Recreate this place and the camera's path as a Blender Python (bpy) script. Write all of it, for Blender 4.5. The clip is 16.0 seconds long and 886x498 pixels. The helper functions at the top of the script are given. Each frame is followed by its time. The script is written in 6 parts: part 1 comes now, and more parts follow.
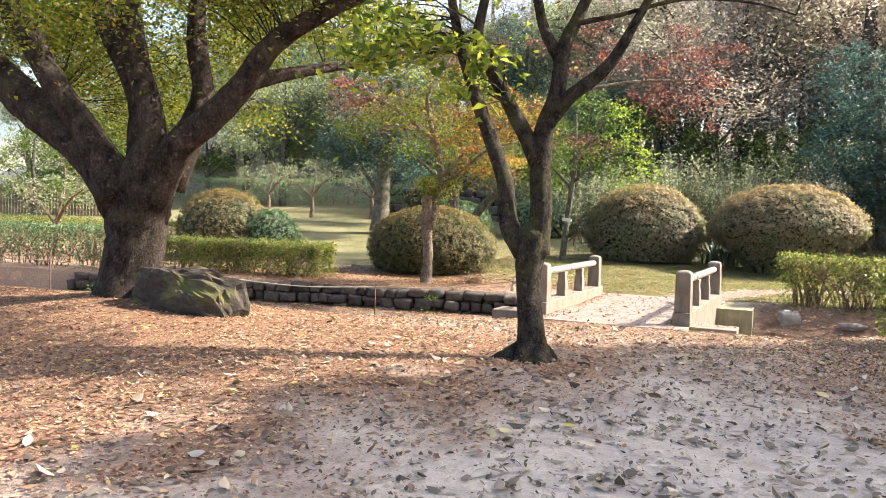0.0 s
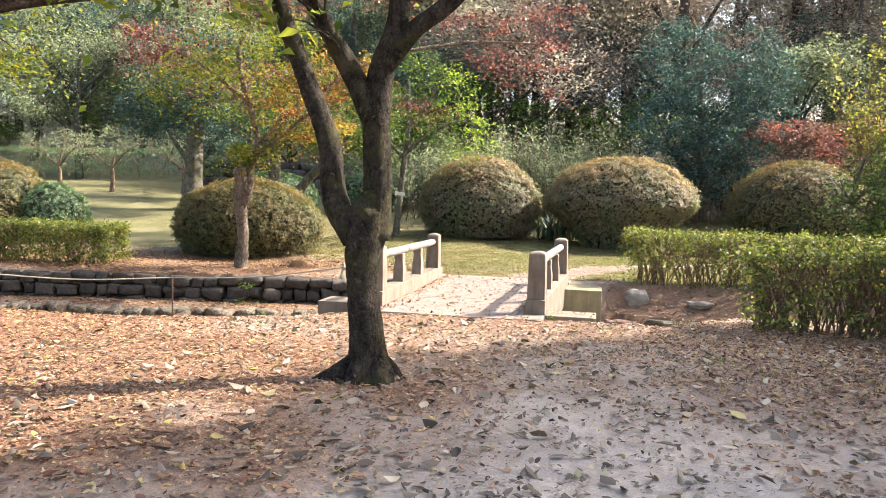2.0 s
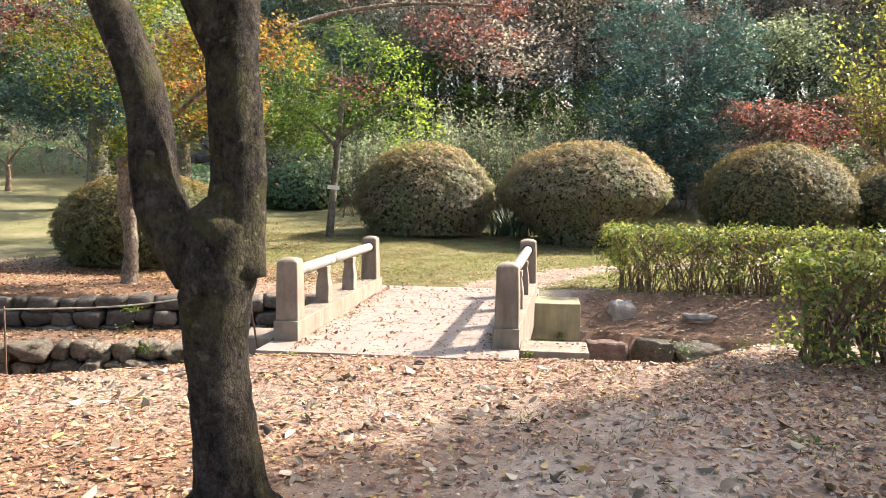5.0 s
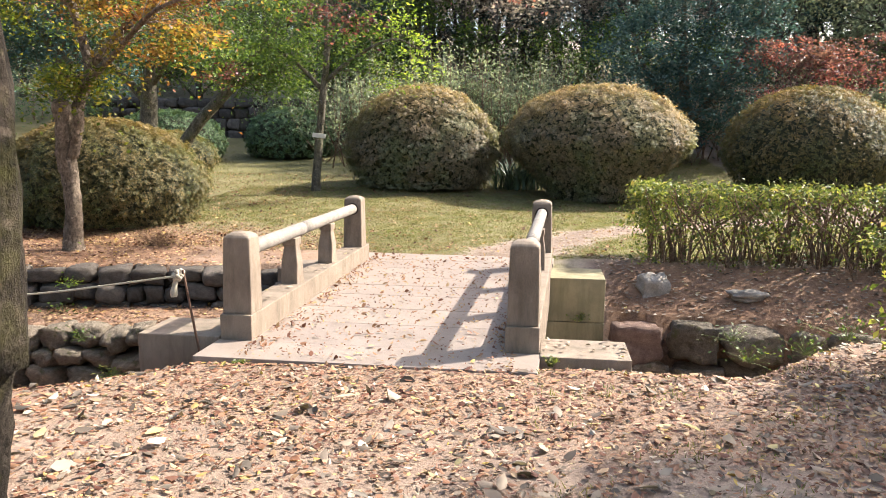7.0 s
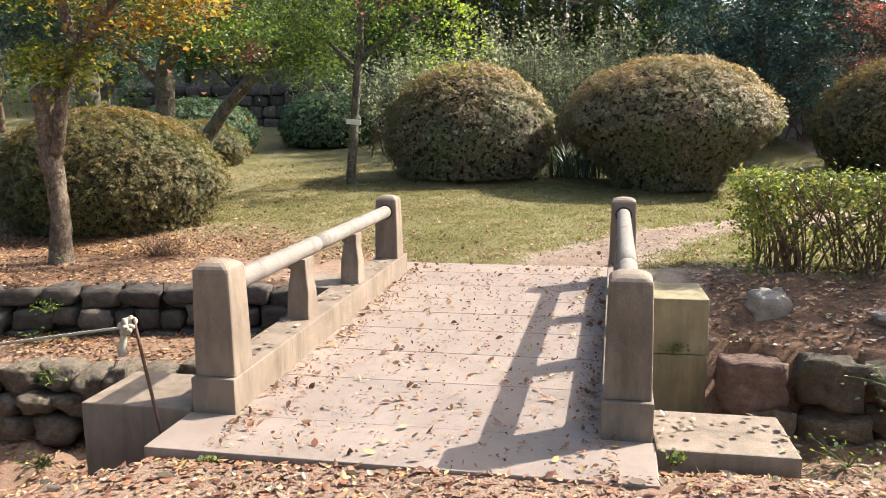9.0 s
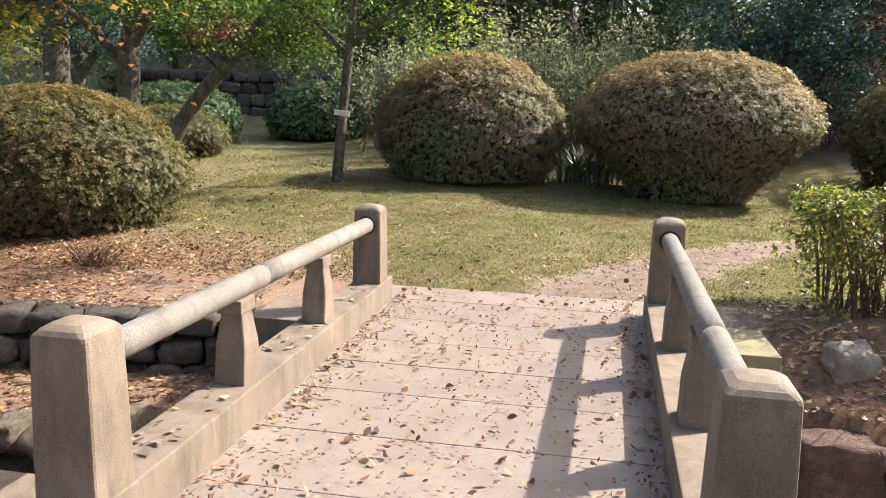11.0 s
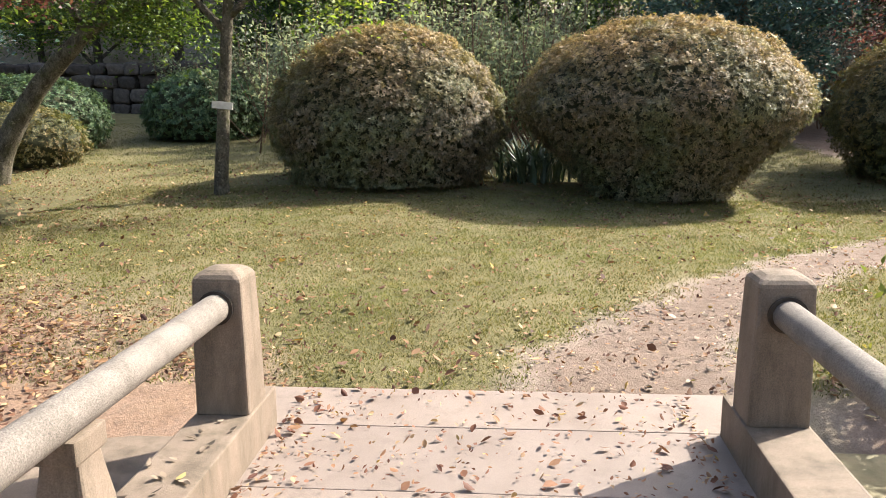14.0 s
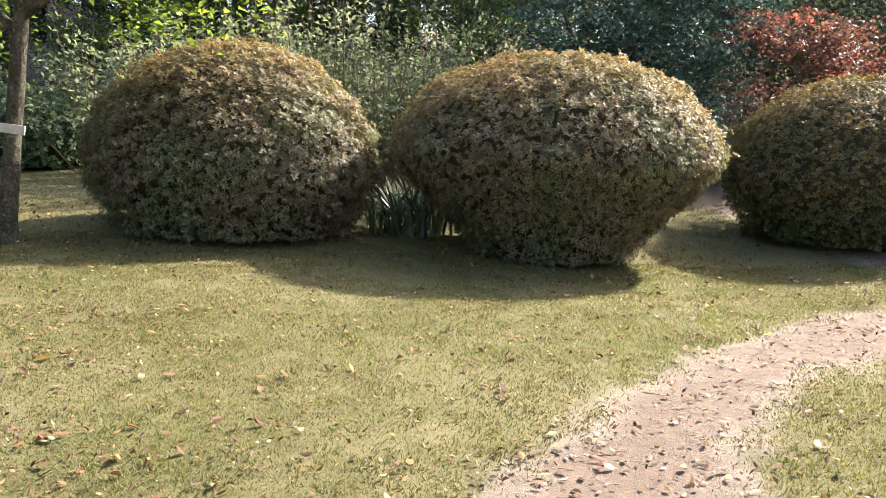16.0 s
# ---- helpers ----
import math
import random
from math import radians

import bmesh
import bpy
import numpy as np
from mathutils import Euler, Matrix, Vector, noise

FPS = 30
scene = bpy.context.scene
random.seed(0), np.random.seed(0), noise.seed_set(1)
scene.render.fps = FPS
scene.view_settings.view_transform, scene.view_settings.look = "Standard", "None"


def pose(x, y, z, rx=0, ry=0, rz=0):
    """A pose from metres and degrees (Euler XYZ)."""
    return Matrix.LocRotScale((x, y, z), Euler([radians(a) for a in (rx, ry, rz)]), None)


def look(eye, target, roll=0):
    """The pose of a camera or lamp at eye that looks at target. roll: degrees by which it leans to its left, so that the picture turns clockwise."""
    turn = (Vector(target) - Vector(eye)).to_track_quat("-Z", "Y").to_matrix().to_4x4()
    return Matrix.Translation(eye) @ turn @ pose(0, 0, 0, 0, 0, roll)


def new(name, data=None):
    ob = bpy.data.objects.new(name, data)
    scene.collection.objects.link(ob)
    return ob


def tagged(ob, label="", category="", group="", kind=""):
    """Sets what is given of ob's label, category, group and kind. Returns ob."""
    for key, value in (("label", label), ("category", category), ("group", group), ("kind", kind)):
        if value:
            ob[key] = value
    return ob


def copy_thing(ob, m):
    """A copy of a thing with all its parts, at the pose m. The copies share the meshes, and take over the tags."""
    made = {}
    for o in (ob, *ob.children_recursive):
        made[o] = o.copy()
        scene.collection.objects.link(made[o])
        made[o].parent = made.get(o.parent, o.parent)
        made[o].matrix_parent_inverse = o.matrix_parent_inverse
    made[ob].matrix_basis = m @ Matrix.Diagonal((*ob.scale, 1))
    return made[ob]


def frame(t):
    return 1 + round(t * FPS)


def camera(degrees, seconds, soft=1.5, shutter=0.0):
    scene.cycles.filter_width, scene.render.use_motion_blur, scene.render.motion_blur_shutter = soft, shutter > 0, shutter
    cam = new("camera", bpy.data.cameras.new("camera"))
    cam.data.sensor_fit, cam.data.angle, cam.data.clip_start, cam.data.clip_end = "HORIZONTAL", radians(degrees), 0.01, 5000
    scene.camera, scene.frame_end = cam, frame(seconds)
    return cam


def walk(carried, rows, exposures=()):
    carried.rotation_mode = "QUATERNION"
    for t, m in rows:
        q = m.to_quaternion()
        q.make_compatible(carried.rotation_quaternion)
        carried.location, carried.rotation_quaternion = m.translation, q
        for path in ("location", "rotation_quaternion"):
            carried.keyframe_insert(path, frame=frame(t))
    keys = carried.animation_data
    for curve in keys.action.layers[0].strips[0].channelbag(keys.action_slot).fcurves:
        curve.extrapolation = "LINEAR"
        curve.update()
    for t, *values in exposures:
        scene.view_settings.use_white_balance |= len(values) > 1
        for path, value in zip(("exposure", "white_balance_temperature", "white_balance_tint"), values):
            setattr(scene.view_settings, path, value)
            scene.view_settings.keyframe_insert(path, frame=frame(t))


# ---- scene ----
cam = camera(60.6, 16.0, soft=0.65)
PATH = [
    (0, (-0.163, 0.384, 1.545), (-0.992, 2.202, 1.461), 1.8),
    (0.5, (-0.375, 0.817, 1.55), (-1.03, 2.706, 1.479), 2.2),
    (1, (-0.527, 1.269, 1.542), (-1.097, 3.184, 1.451), 2.2),
    (1.5, (-0.678, 1.739, 1.537), (-1.183, 3.67, 1.412), 2.2),
    (2, (-0.803, 2.238, 1.548), (-1.205, 4.192, 1.409), 1.6),
    (2.5, (-0.872, 2.721, 1.558), (-1.242, 4.682, 1.416), 2.1),
    (3, (-0.97, 3.16, 1.573), (-1.265, 5.134, 1.449), 2.6),
    (3.5, (-1.046, 3.581, 1.563), (-1.33, 5.559, 1.492), 2.2),
    (4, (-1.11, 4.037, 1.574), (-1.397, 6.016, 1.533), 1.8),
    (4.5, (-1.204, 4.508, 1.567), (-1.467, 6.488, 1.475), 1.5),
    (5, (-1.266, 4.957, 1.562), (-1.526, 6.934, 1.405), 0.6),
    (5.2, (-1.318, 5.16, 1.569), (-1.586, 7.132, 1.367), 0.5),
    (7.5, (-1.544, 7.218, 1.621), (-1.796, 9.179, 1.318), 0.7),
    (8, (-1.642, 7.699, 1.622), (-1.986, 9.644, 1.308), 0.5),
    (8.5, (-1.733, 8.182, 1.627), (-2.076, 10.125, 1.301), -0.2),
    (9, (-1.819, 8.618, 1.606), (-2.192, 10.554, 1.27), -0.6),
    (9.5, (-1.905, 9.018, 1.581), (-2.292, 10.948, 1.23), 0.4),
    (9.7, (-1.933, 9.152, 1.581), (-2.315, 11.086, 1.241), 0.7),
    (11.8, (-2.327, 10.928, 1.548), (-2.681, 12.865, 1.2), 1.5),
    (12, (-2.386, 11.106, 1.516), (-2.739, 13.043, 1.169), 1.2),
    (12.5, (-2.508, 11.565, 1.501), (-2.836, 13.506, 1.146), -0.4),
    (13, (-2.578, 12.029, 1.476), (-2.867, 13.974, 1.11), -0.6),
    (13.5, (-2.661, 12.52, 1.462), (-2.92, 14.468, 1.092), -0.6),
    (14, (-2.647, 13.011, 1.518), (-2.793, 14.972, 1.153), -0.4),
    (14.5, (-2.625, 13.491, 1.51), (-2.737, 15.459, 1.172), 0.7),
    (15, (-2.625, 13.967, 1.527), (-2.589, 15.94, 1.199), 1.3),
    (15.5, (-2.578, 14.438, 1.564), (-2.458, 16.415, 1.281), 2.0),
    (16, (-2.578, 14.9, 1.568), (-2.397, 16.874, 1.3), 2.2),
]
walk(cam, [(t, look(eye, target, roll)) for t, eye, target, roll in PATH], [(0, 2.22), (4, 2.22), (7.5, 1.88), (9.5, 1.7), (12.5, 1.6), (15, 1.82), (16, 1.94)])

# ---- sky and sun ----
SUN_TO = Vector((0.64, 0.42, 0.66)).normalized()
world = bpy.data.worlds.new("sky")
scene.world = world
world.use_nodes = True
wn = world.node_tree
sky = wn.nodes.new("ShaderNodeTexSky")
sky.sky_type, sky.sun_disc = "NISHITA", False
sky.sun_elevation = math.asin(SUN_TO.z)
sky.sun_rotation = math.atan2(SUN_TO.x, SUN_TO.y)
sky.air_density, sky.dust_density = 1.0, 4.0
wn.nodes["Background"].inputs["Strength"].default_value = 0.12
wn.links.new(sky.outputs["Color"], wn.nodes["Background"].inputs["Color"])
sun_data = bpy.data.lights.new("sun", "SUN")
sun_data.energy, sun_data.angle, sun_data.color = 3.9, radians(0.6), (1.0, 0.93, 0.82)
sun = new("sun", sun_data)
sun.matrix_world = look((20, 20, 30), Vector((20, 20, 30)) - SUN_TO)

# ---- helpers of this scene ----
rng = np.random.default_rng(7)


def part(name, bm, material, parent=None, label=""):
    """Link a bmesh (or a ready mesh) as one object under a thing."""
    if isinstance(bm, bmesh.types.BMesh):
        me = bpy.data.meshes.new(name)
        bm.to_mesh(me)
        bm.free()
    else:
        me = bm
    if material and not me.materials:
        me.materials.append(material)
    ob = new(name, me)
    ob.parent = parent
    return tagged(ob, label)


def thing(name, at, label, category, group="", kind="", rz=0.0):
    ob = new(name)
    ob.empty_display_size = 0.1
    ob.matrix_basis = pose(*at, 0, 0, rz)
    return tagged(ob, label, category, group, kind)


def smooth(me):
    me.polygons.foreach_set("use_smooth", np.ones(len(me.polygons), dtype=bool))
    return me


def mesh_np(name, verts, faces, material, smoothed=False):
    """A mesh from arrays; faces all have the same number of corners."""
    me = bpy.data.meshes.new(name)
    n, k = faces.shape
    me.vertices.add(len(verts))
    me.vertices.foreach_set("co", np.ascontiguousarray(verts, dtype=np.float32).ravel())
    me.loops.add(n * k)
    me.loops.foreach_set("vertex_index", np.ascontiguousarray(faces, dtype=np.int32).ravel())
    me.polygons.add(n)
    me.polygons.foreach_set("loop_start", np.arange(0, n * k, k, dtype=np.int32))
    me.polygons.foreach_set("loop_total", np.full(n, k, dtype=np.int32))
    if smoothed:
        me.polygons.foreach_set("use_smooth", np.ones(n, dtype=bool))
    me.update(calc_edges=True)
    me.materials.append(material)
    return me


def unit(v):
    return v / np.maximum(np.linalg.norm(v, axis=-1, keepdims=True), 1e-9)


def leaves(name, points, normals, size, material, wide=0.5, curl=0.12, spread=0.5):
    """Many small pointed leaves: each a folded quad at its point, facing about its normal."""
    n = len(points)
    nor = unit(normals + rng.normal(0, spread, (n, 3)))
    side = unit(np.cross(nor, rng.normal(0, 1, (n, 3))))
    ax = np.cross(side, nor)
    s = (np.asarray(size) * rng.uniform(0.65, 1.25, n))[:, None]
    a = points - ax * s * 0.5
    b = points + ax * s * 0.5 - nor * s * curl
    c = points + side * s * wide * 0.5 + nor * s * curl
    d = points - side * s * wide * 0.5 + nor * s * curl
    v = np.stack([a, c, b, d], 1).reshape(-1, 3)
    f = np.arange(4 * n).reshape(-1, 4)
    return mesh_np(name, v, f, material)


def whorls(name, points, axes, per, size, material, wide=0.42):
    """Shoot tips: at each point a ring of leaves that open out from its axis."""
    k = len(points)
    u = unit(np.cross(axes, rng.normal(0, 1, (k, 3))))
    w = np.cross(axes, u)
    ang = np.arange(per)[None, :] * 2.4 + rng.normal(0, 0.25, (k, per))
    out = np.cos(ang)[..., None] * u[:, None, :] + np.sin(ang)[..., None] * w[:, None, :]
    rise = rng.uniform(0.0, 0.8, (k, per))[..., None]
    ax = unit(out + axes[:, None, :] * rise)
    side = np.cross(ax, out + axes[:, None, :] * (rise + 1.0))
    side = unit(side)
    nor = np.cross(side, ax)
    s = (size * rng.uniform(0.75, 1.25, (k, 1)) * rng.uniform(0.8, 1.2, (k, per)))[..., None]
    root = points[:, None, :] + axes[:, None, :] * rng.normal(0, 0.25, (k, per))[..., None] * size
    a, b = root, root + ax * s - nor * s * 0.12
    mid = root + ax * s * 0.55
    c, d = mid + side * s * wide * 0.5 + nor * s * 0.05, mid - side * s * wide * 0.5 + nor * s * 0.05
    v = np.stack([a, c, b, d], 2).reshape(-1, 3)
    return mesh_np(name, v, np.arange(4 * k * per).reshape(-1, 4), material)


def lying_leaves(name, points, size, material, tilt=0.2):
    """Dry leaves lying about: pointed ovals, creased along the midrib and curling at the ends."""
    n = len(points)
    nor = unit(np.array([0, 0, 1.0]) + rng.normal(0, tilt, (n, 3)))
    side = unit(np.cross(nor, rng.normal(0, 1, (n, 3))))
    ax = np.cross(side, nor)
    s = (np.asarray(size) * rng.uniform(0.65, 1.3, n))[:, None]
    w = s * rng.uniform(0.3, 0.62, n)[:, None] * 0.5
    curl = s * rng.normal(0.08, 0.12, n)[:, None]
    crease = s * rng.uniform(0.0, 0.12, n)[:, None]
    rows = [points - ax * s * 0.5 + nor * curl,
            points - ax * s * 0.16 + side * w + nor * crease, points + ax * s * 0.18 + side * w * 0.9 + nor * crease,
            points + ax * s * 0.5 + nor * curl * 0.8,
            points + ax * s * 0.18 - side * w * 0.9 + nor * crease, points - ax * s * 0.16 - side * w + nor * crease]
    v = np.stack(rows, 1).reshape(-1, 3)
    i = 6 * np.arange(n)[:, None]
    f = np.concatenate([i + np.array([[0, 1, 2, 3]]), i + np.array([[0, 3, 4, 5]])])
    return mesh_np(name, v, f, material)


def catmull(pts, steps=6):
    p = [np.array(q, float) for q in pts]
    p = [2 * p[0] - p[1]] + p + [2 * p[-1] - p[-2]]
    out = []
    for i in range(1, len(p) - 2):
        for s in range(steps):
            t = s / steps
            out.append(0.5 * (2 * p[i] + (p[i + 1] - p[i - 1]) * t + (2 * p[i - 1] - 5 * p[i] + 4 * p[i + 1] - p[i + 2]) * t * t
                              + (3 * p[i] - p[i - 1] - 3 * p[i + 1] + p[i + 2]) * t ** 3))
    out.append(p[-2])
    return np.array(out)


def tube_arrays(pts, sides=8, steps=5, rough=0.0, seed=0):
    """A tapered tube along (x, y, z, radius) points: its vertices and quads."""
    c = catmull(pts, steps)
    path, rad = c[:, :3], np.maximum(c[:, 3], 0.002)
    tan = unit(np.gradient(path, axis=0))
    ref = np.array([0.31, 0.93, 0.17])
    u = unit(np.cross(tan, ref))
    w = np.cross(tan, u)
    ang = np.linspace(0, 2 * np.pi, sides, endpoint=False)
    k = len(path)
    r = rad[:, None] * np.ones((1, sides))
    if rough:
        g = np.random.default_rng(seed)
        lobes = sum(g.uniform(0.4, 1) * np.sin((j + 2) * ang[None, :] + g.uniform(0, 6) + np.linspace(0, g.uniform(-2, 2), k)[:, None]) for j in range(4))
        r = r * (1 + rough * 0.4 * lobes + rough * 0.35 * g.normal(0, 1, (k, sides)))
    v = path[:, None, :] + r[..., None] * (np.cos(ang)[None, :, None] * u[:, None, :] + np.sin(ang)[None, :, None] * w[:, None, :])
    i = np.arange(k - 1)[:, None] * sides
    j = np.arange(sides)[None, :]
    jn = (j + 1) % sides
    f = np.stack([i + j, i + jn, i + sides + jn, i + sides + j], -1).reshape(-1, 4)
    # close the ends with a point each
    v = np.concatenate([v.reshape(-1, 3), path[:1] - tan[:1] * rad[0] * 0.3, path[-1:] + tan[-1:] * rad[-1] * 0.6])
    a, b = k * sides, k * sides + 1
    j = np.arange(sides)
    jn = (j + 1) % sides
    cap0 = np.stack([jn, j, np.full(sides, a), np.full(sides, a)], -1)
    cap1 = np.stack([(k - 1) * sides + j, (k - 1) * sides + jn, np.full(sides, b), np.full(sides, b)], -1)
    return v, f, np.concatenate([cap0, cap1])[:, :3]


def tube(name, pts, material, sides=8, steps=5, rough=0.0, seed=0):
    v, f, caps = tube_arrays(pts, sides, steps, rough, seed)
    me = bpy.data.meshes.new(name)
    me.from_pydata(v.tolist(), [], f.tolist() + caps.tolist())
    me.materials.append(material)
    return smooth(me)


def tubes(name, lines, material, sides=4, steps=3):
    """Many thin twigs in one mesh."""
    vs, fs, n = [], [], 0
    for ln in lines:
        v, f, _ = tube_arrays(ln, sides, steps)
        vs.append(v)
        fs.append(f + n)
        n += len(v)
    return mesh_np(name, np.concatenate(vs), np.concatenate(fs), material, True)


def box(bm, x0, x1, y0, y1, z0, z1, bevel=0.0, taper=0.0):
    r = bmesh.ops.create_cube(bm, size=1)
    vs = r["verts"]
    for v in vs:
        k = 1 - taper if v.co.z > 0 else 1
        v.co = Vector(((x0 + x1) / 2 + v.co.x * (x1 - x0) * k, (y0 + y1) / 2 + v.co.y * (y1 - y0) * k, z0 + (v.co.z + 0.5) * (z1 - z0)))
    if bevel:
        es = list({e for v in vs for e in v.link_edges})
        bmesh.ops.bevel(bm, geom=es, offset=bevel, segments=2, affect="EDGES", profile=0.6)
    return bm


def vnoise(x, y, scale, seed=0):
    """Cheap smooth value noise in numpy, about -1 to 1."""
    g = np.random.default_rng(seed)
    out = 0
    for k in range(5):
        a, ph, f = g.uniform(0, 2 * np.pi), g.uniform(0, 6.28), (0.6 + 0.35 * k) / scale
        out = out + np.sin(2 * np.pi * f * (np.cos(a) * x + np.sin(a) * y) + ph + 1.3 * np.sin(2 * np.pi * f * 0.7 * (np.sin(a) * x - np.cos(a) * y) + ph * 2))
    return out / 3.0


def sstep(a, b, x):
    t = np.clip((x - a) / (b - a), 0, 1)
    return t * t * (3 - 2 * t)


# ---- the lie of the land ----
UP_WALL = ((-4.0, 15.95), (-16.0, 13.55))
LOW_WALL = ((-4.2, 14.75), (-16.0, 12.4))


def up_wall_y(x):
    return np.interp(x, [-40, -16, -4.0, -3.6], [8.8, 13.55, 15.95, 16.0])


def low_wall_y(x):
    return np.interp(x, [-40, -16, -4.2, -3.6], [7.6, 12.4, 14.75, 14.8])


def near_edge_y(x):
    return np.interp(x, [-40, -16, -8.5, -6.3, -5.2, -4.4, -3.9, -1.0, 0.0, 1.0, 6, 30], [5, 9.0, 10.1, 10.3, 10.85, 11.45, 11.95, 12.25, 12.2, 13.3, 13.9, 15])


def right_wall_y(x):
    return np.interp(x, [-1.4, -0.6, 1.5, 6, 30], [15.6, 15.5, 15.2, 15.3, 17])


def near_z(x, y):
    z = 0.11 - 0.12 * sstep(8.3, 11.6, y) + 0.02 * vnoise(x, y, 3.0, 3) * sstep(6, 1, np.abs(y - 4))
    return z - 0.03 * np.exp(-((x + 2.6) ** 2 + (y - 7.75) ** 2) / 0.5) + 0.15 * np.exp(-((x + 9.1) ** 2 + (y - 8.8) ** 2) / 1.6)


def far_z(x, y):
    z = 0.0 + 0.052 * np.clip(y - 17.6, 0, None) + 0.004 * np.clip(y - 24, 0, 12) ** 2 * 0.6
    z = np.where(y > 38, z + 0.42 * (y - 38) * np.exp(-np.clip(y - 38, 0, None) / 45), z)
    z = z + 0.05 * np.clip(-12 - x, 0, 10) * sstep(19, 28, y)
    z = z - 0.045 * (np.clip(x + 4.5, 0, 6) - np.clip(x - 1.5, 0, 4)) * sstep(18, 24, y)
    z = z - 0.03 * sstep(-12, -16, x) * sstep(20, 14, y)
    return z + 0.015 * vnoise(x, y, 4.0, 5)


def ground_z(x, y):
    x, y = np.asarray(x, float), np.asarray(y, float)
    near, far = near_z(x, y), far_z(x, y)
    ne = near_edge_y(x)
    bed = -1.15 + 0.06 * vnoise(x, y, 0.9, 9)
    slope = near - 0.32 * sstep(ne - 0.3, ne + 0.45, y)
    drop = sstep(ne + 0.35, ne + 0.9, y)
    a = slope * (1 - drop) + bed * drop
    # left: two steps up; right: a wall and a soil bank
    lw, uw = low_wall_y(x), up_wall_y(x)
    terrace = -0.62 + 0.1 * sstep(lw, lw + 0.8, y)
    b = np.where(y < lw + 0.12, a, np.where(y < uw + 0.12, terrace, far - 0.06 * sstep(uw + 0.8, uw, y)))
    rw = right_wall_y(x)
    bank = -0.47 + (far + 0.47) * sstep(rw - 0.1, rw + 1.5, y)
    c = np.where(y < rw + 0.15, a, bank)
    z = np.where(x < -2.67, b, c)
    return np.where((x > -4.1) & (x < -1.35) & (y > 15.9) & (y < 17.3), np.minimum(far, -0.05 + 0.06 * sstep(16.9, 17.3, y)), z)


def on_ground(x, y):
    return float(ground_z(x, y))


def path_mask(x, y):
    """The worn earth path beyond the bridge, and the trodden ground before it."""
    px = np.interp(y, [16.8, 17.6, 18.6, 19.6, 20.6, 21.3, 22.2], [-1.95, -1.75, -1.1, -0.25, 0.75, 2.0, 5.0])
    w = np.interp(y, [16.8, 18, 20, 22.2], [0.72, 0.55, 0.47, 0.85])
    n = 0.12 * vnoise(x, y, 0.9, 21) + 0.09 * vnoise(x, y, 0.27, 22)
    # farther on the path runs off to the right
    q = np.interp(x, [0, 2, 5, 12], [20.0, 21.3, 22.0, 22.6])
    apron = 0.65 * sstep(7.2, 9.6, y + 0.5 * n) * sstep(12.6, 12, y) * sstep(-5.6, -4.0, x + 2 * n) * sstep(0.6, -1.0, x)
    m = np.where(y < 16.7, apron, np.maximum(sstep(w + 0.24, w - 0.24, np.abs(x - px) + n), np.where(x > 0.9, sstep(0.8, 0.4, np.abs(y - q) + n), 0)))
    return m


def litter_mask(x, y):
    """Where fallen leaves lie thickest, and where the shaded verge is darkened."""
    near = sstep(-0.6, -3.4, x + 0.35 * (7 - y) + 0.7 * vnoise(x, y, 2.2, 31)) * sstep(13, 11.5, y)
    near = np.maximum(near * (1 - 0.55 * sstep(8.6, 10, y) * sstep(-6, -4.5, x)), 0.62 * sstep(9.6, 10.8, y + 0.3 * vnoise(x, y, 1.2, 37)) * sstep(13, 12, y))
    far = sstep(-4.2, -6.8, x + 0.4 * vnoise(x, y, 1.6, 33)) * sstep(14, 15, y) * sstep(19.6, 17.6, y + 0.3 * vnoise(x, y, 1.5, 35))
    shoulder = 0.8 * sstep(-3.75, -4.2, x) * sstep(15.5, 15.9, y) * sstep(17.9, 16.8, y + 0.3 * vnoise(x, y, 0.8, 36))
    far = np.maximum(np.maximum(far, shoulder), 0.85 * sstep(-12.5, -14, x) * sstep(21, 18, y) * sstep(8, 10, y))
    bank = sstep(-1.2, -0.5, x) * sstep(13, 15, y) * sstep(17.3, 16.6, y)
    ditch = 0.9 * sstep(-3.9, -4.3, x) * sstep(0.1, 0.5, y - near_edge_y(x)) * sstep(0.4, 0.0, y - up_wall_y(x))
    verge = 0.75 * sstep(0.2, 1.7, x + 0.12 * (y - 7) + 0.6 * vnoise(x, y, 1.8, 39)) * sstep(3.0, 5.5, y) * sstep(14.5, 13, y)
    # this wider term also puts the shade right of the path into ground colour
    verge = np.maximum(verge, 0.7 * sstep(-1.6, 0.6, x + 0.6 * vnoise(x, y, 1.5, 38)) * sstep(6.0, 8.5, y) * sstep(14.5, 13, y))
    return np.clip(np.maximum(np.maximum(np.maximum(near, far), np.maximum(bank, ditch)), verge), 0, 1)


def turf_mask(x, y):
    t = sstep(16.2, 16.9, y + 0.3 * vnoise(x, y, 1.1, 41)) * (1 - path_mask(x, y)) * (1 - 0.8 * litter_mask(x, y))
    return t * sstep(44, 38, y)

# ---- materials ----


def nodes(name):
    m = bpy.data.materials.new(name)
    m.use_nodes = True
    return m, m.node_tree.nodes, m.node_tree.links, m.node_tree.nodes["Principled BSDF"]


def ramp(nd, ln, fac, stops):
    r = nd.new("ShaderNodeValToRGB")
    el = r.color_ramp.elements
    while len(el) < len(stops):
        el.new(0.5)
    for e, (p, c) in zip(el, stops):
        e.position, e.color = p, (*c, 1)
    ln.new(fac, r.inputs["Fac"])
    return r.outputs["Color"]


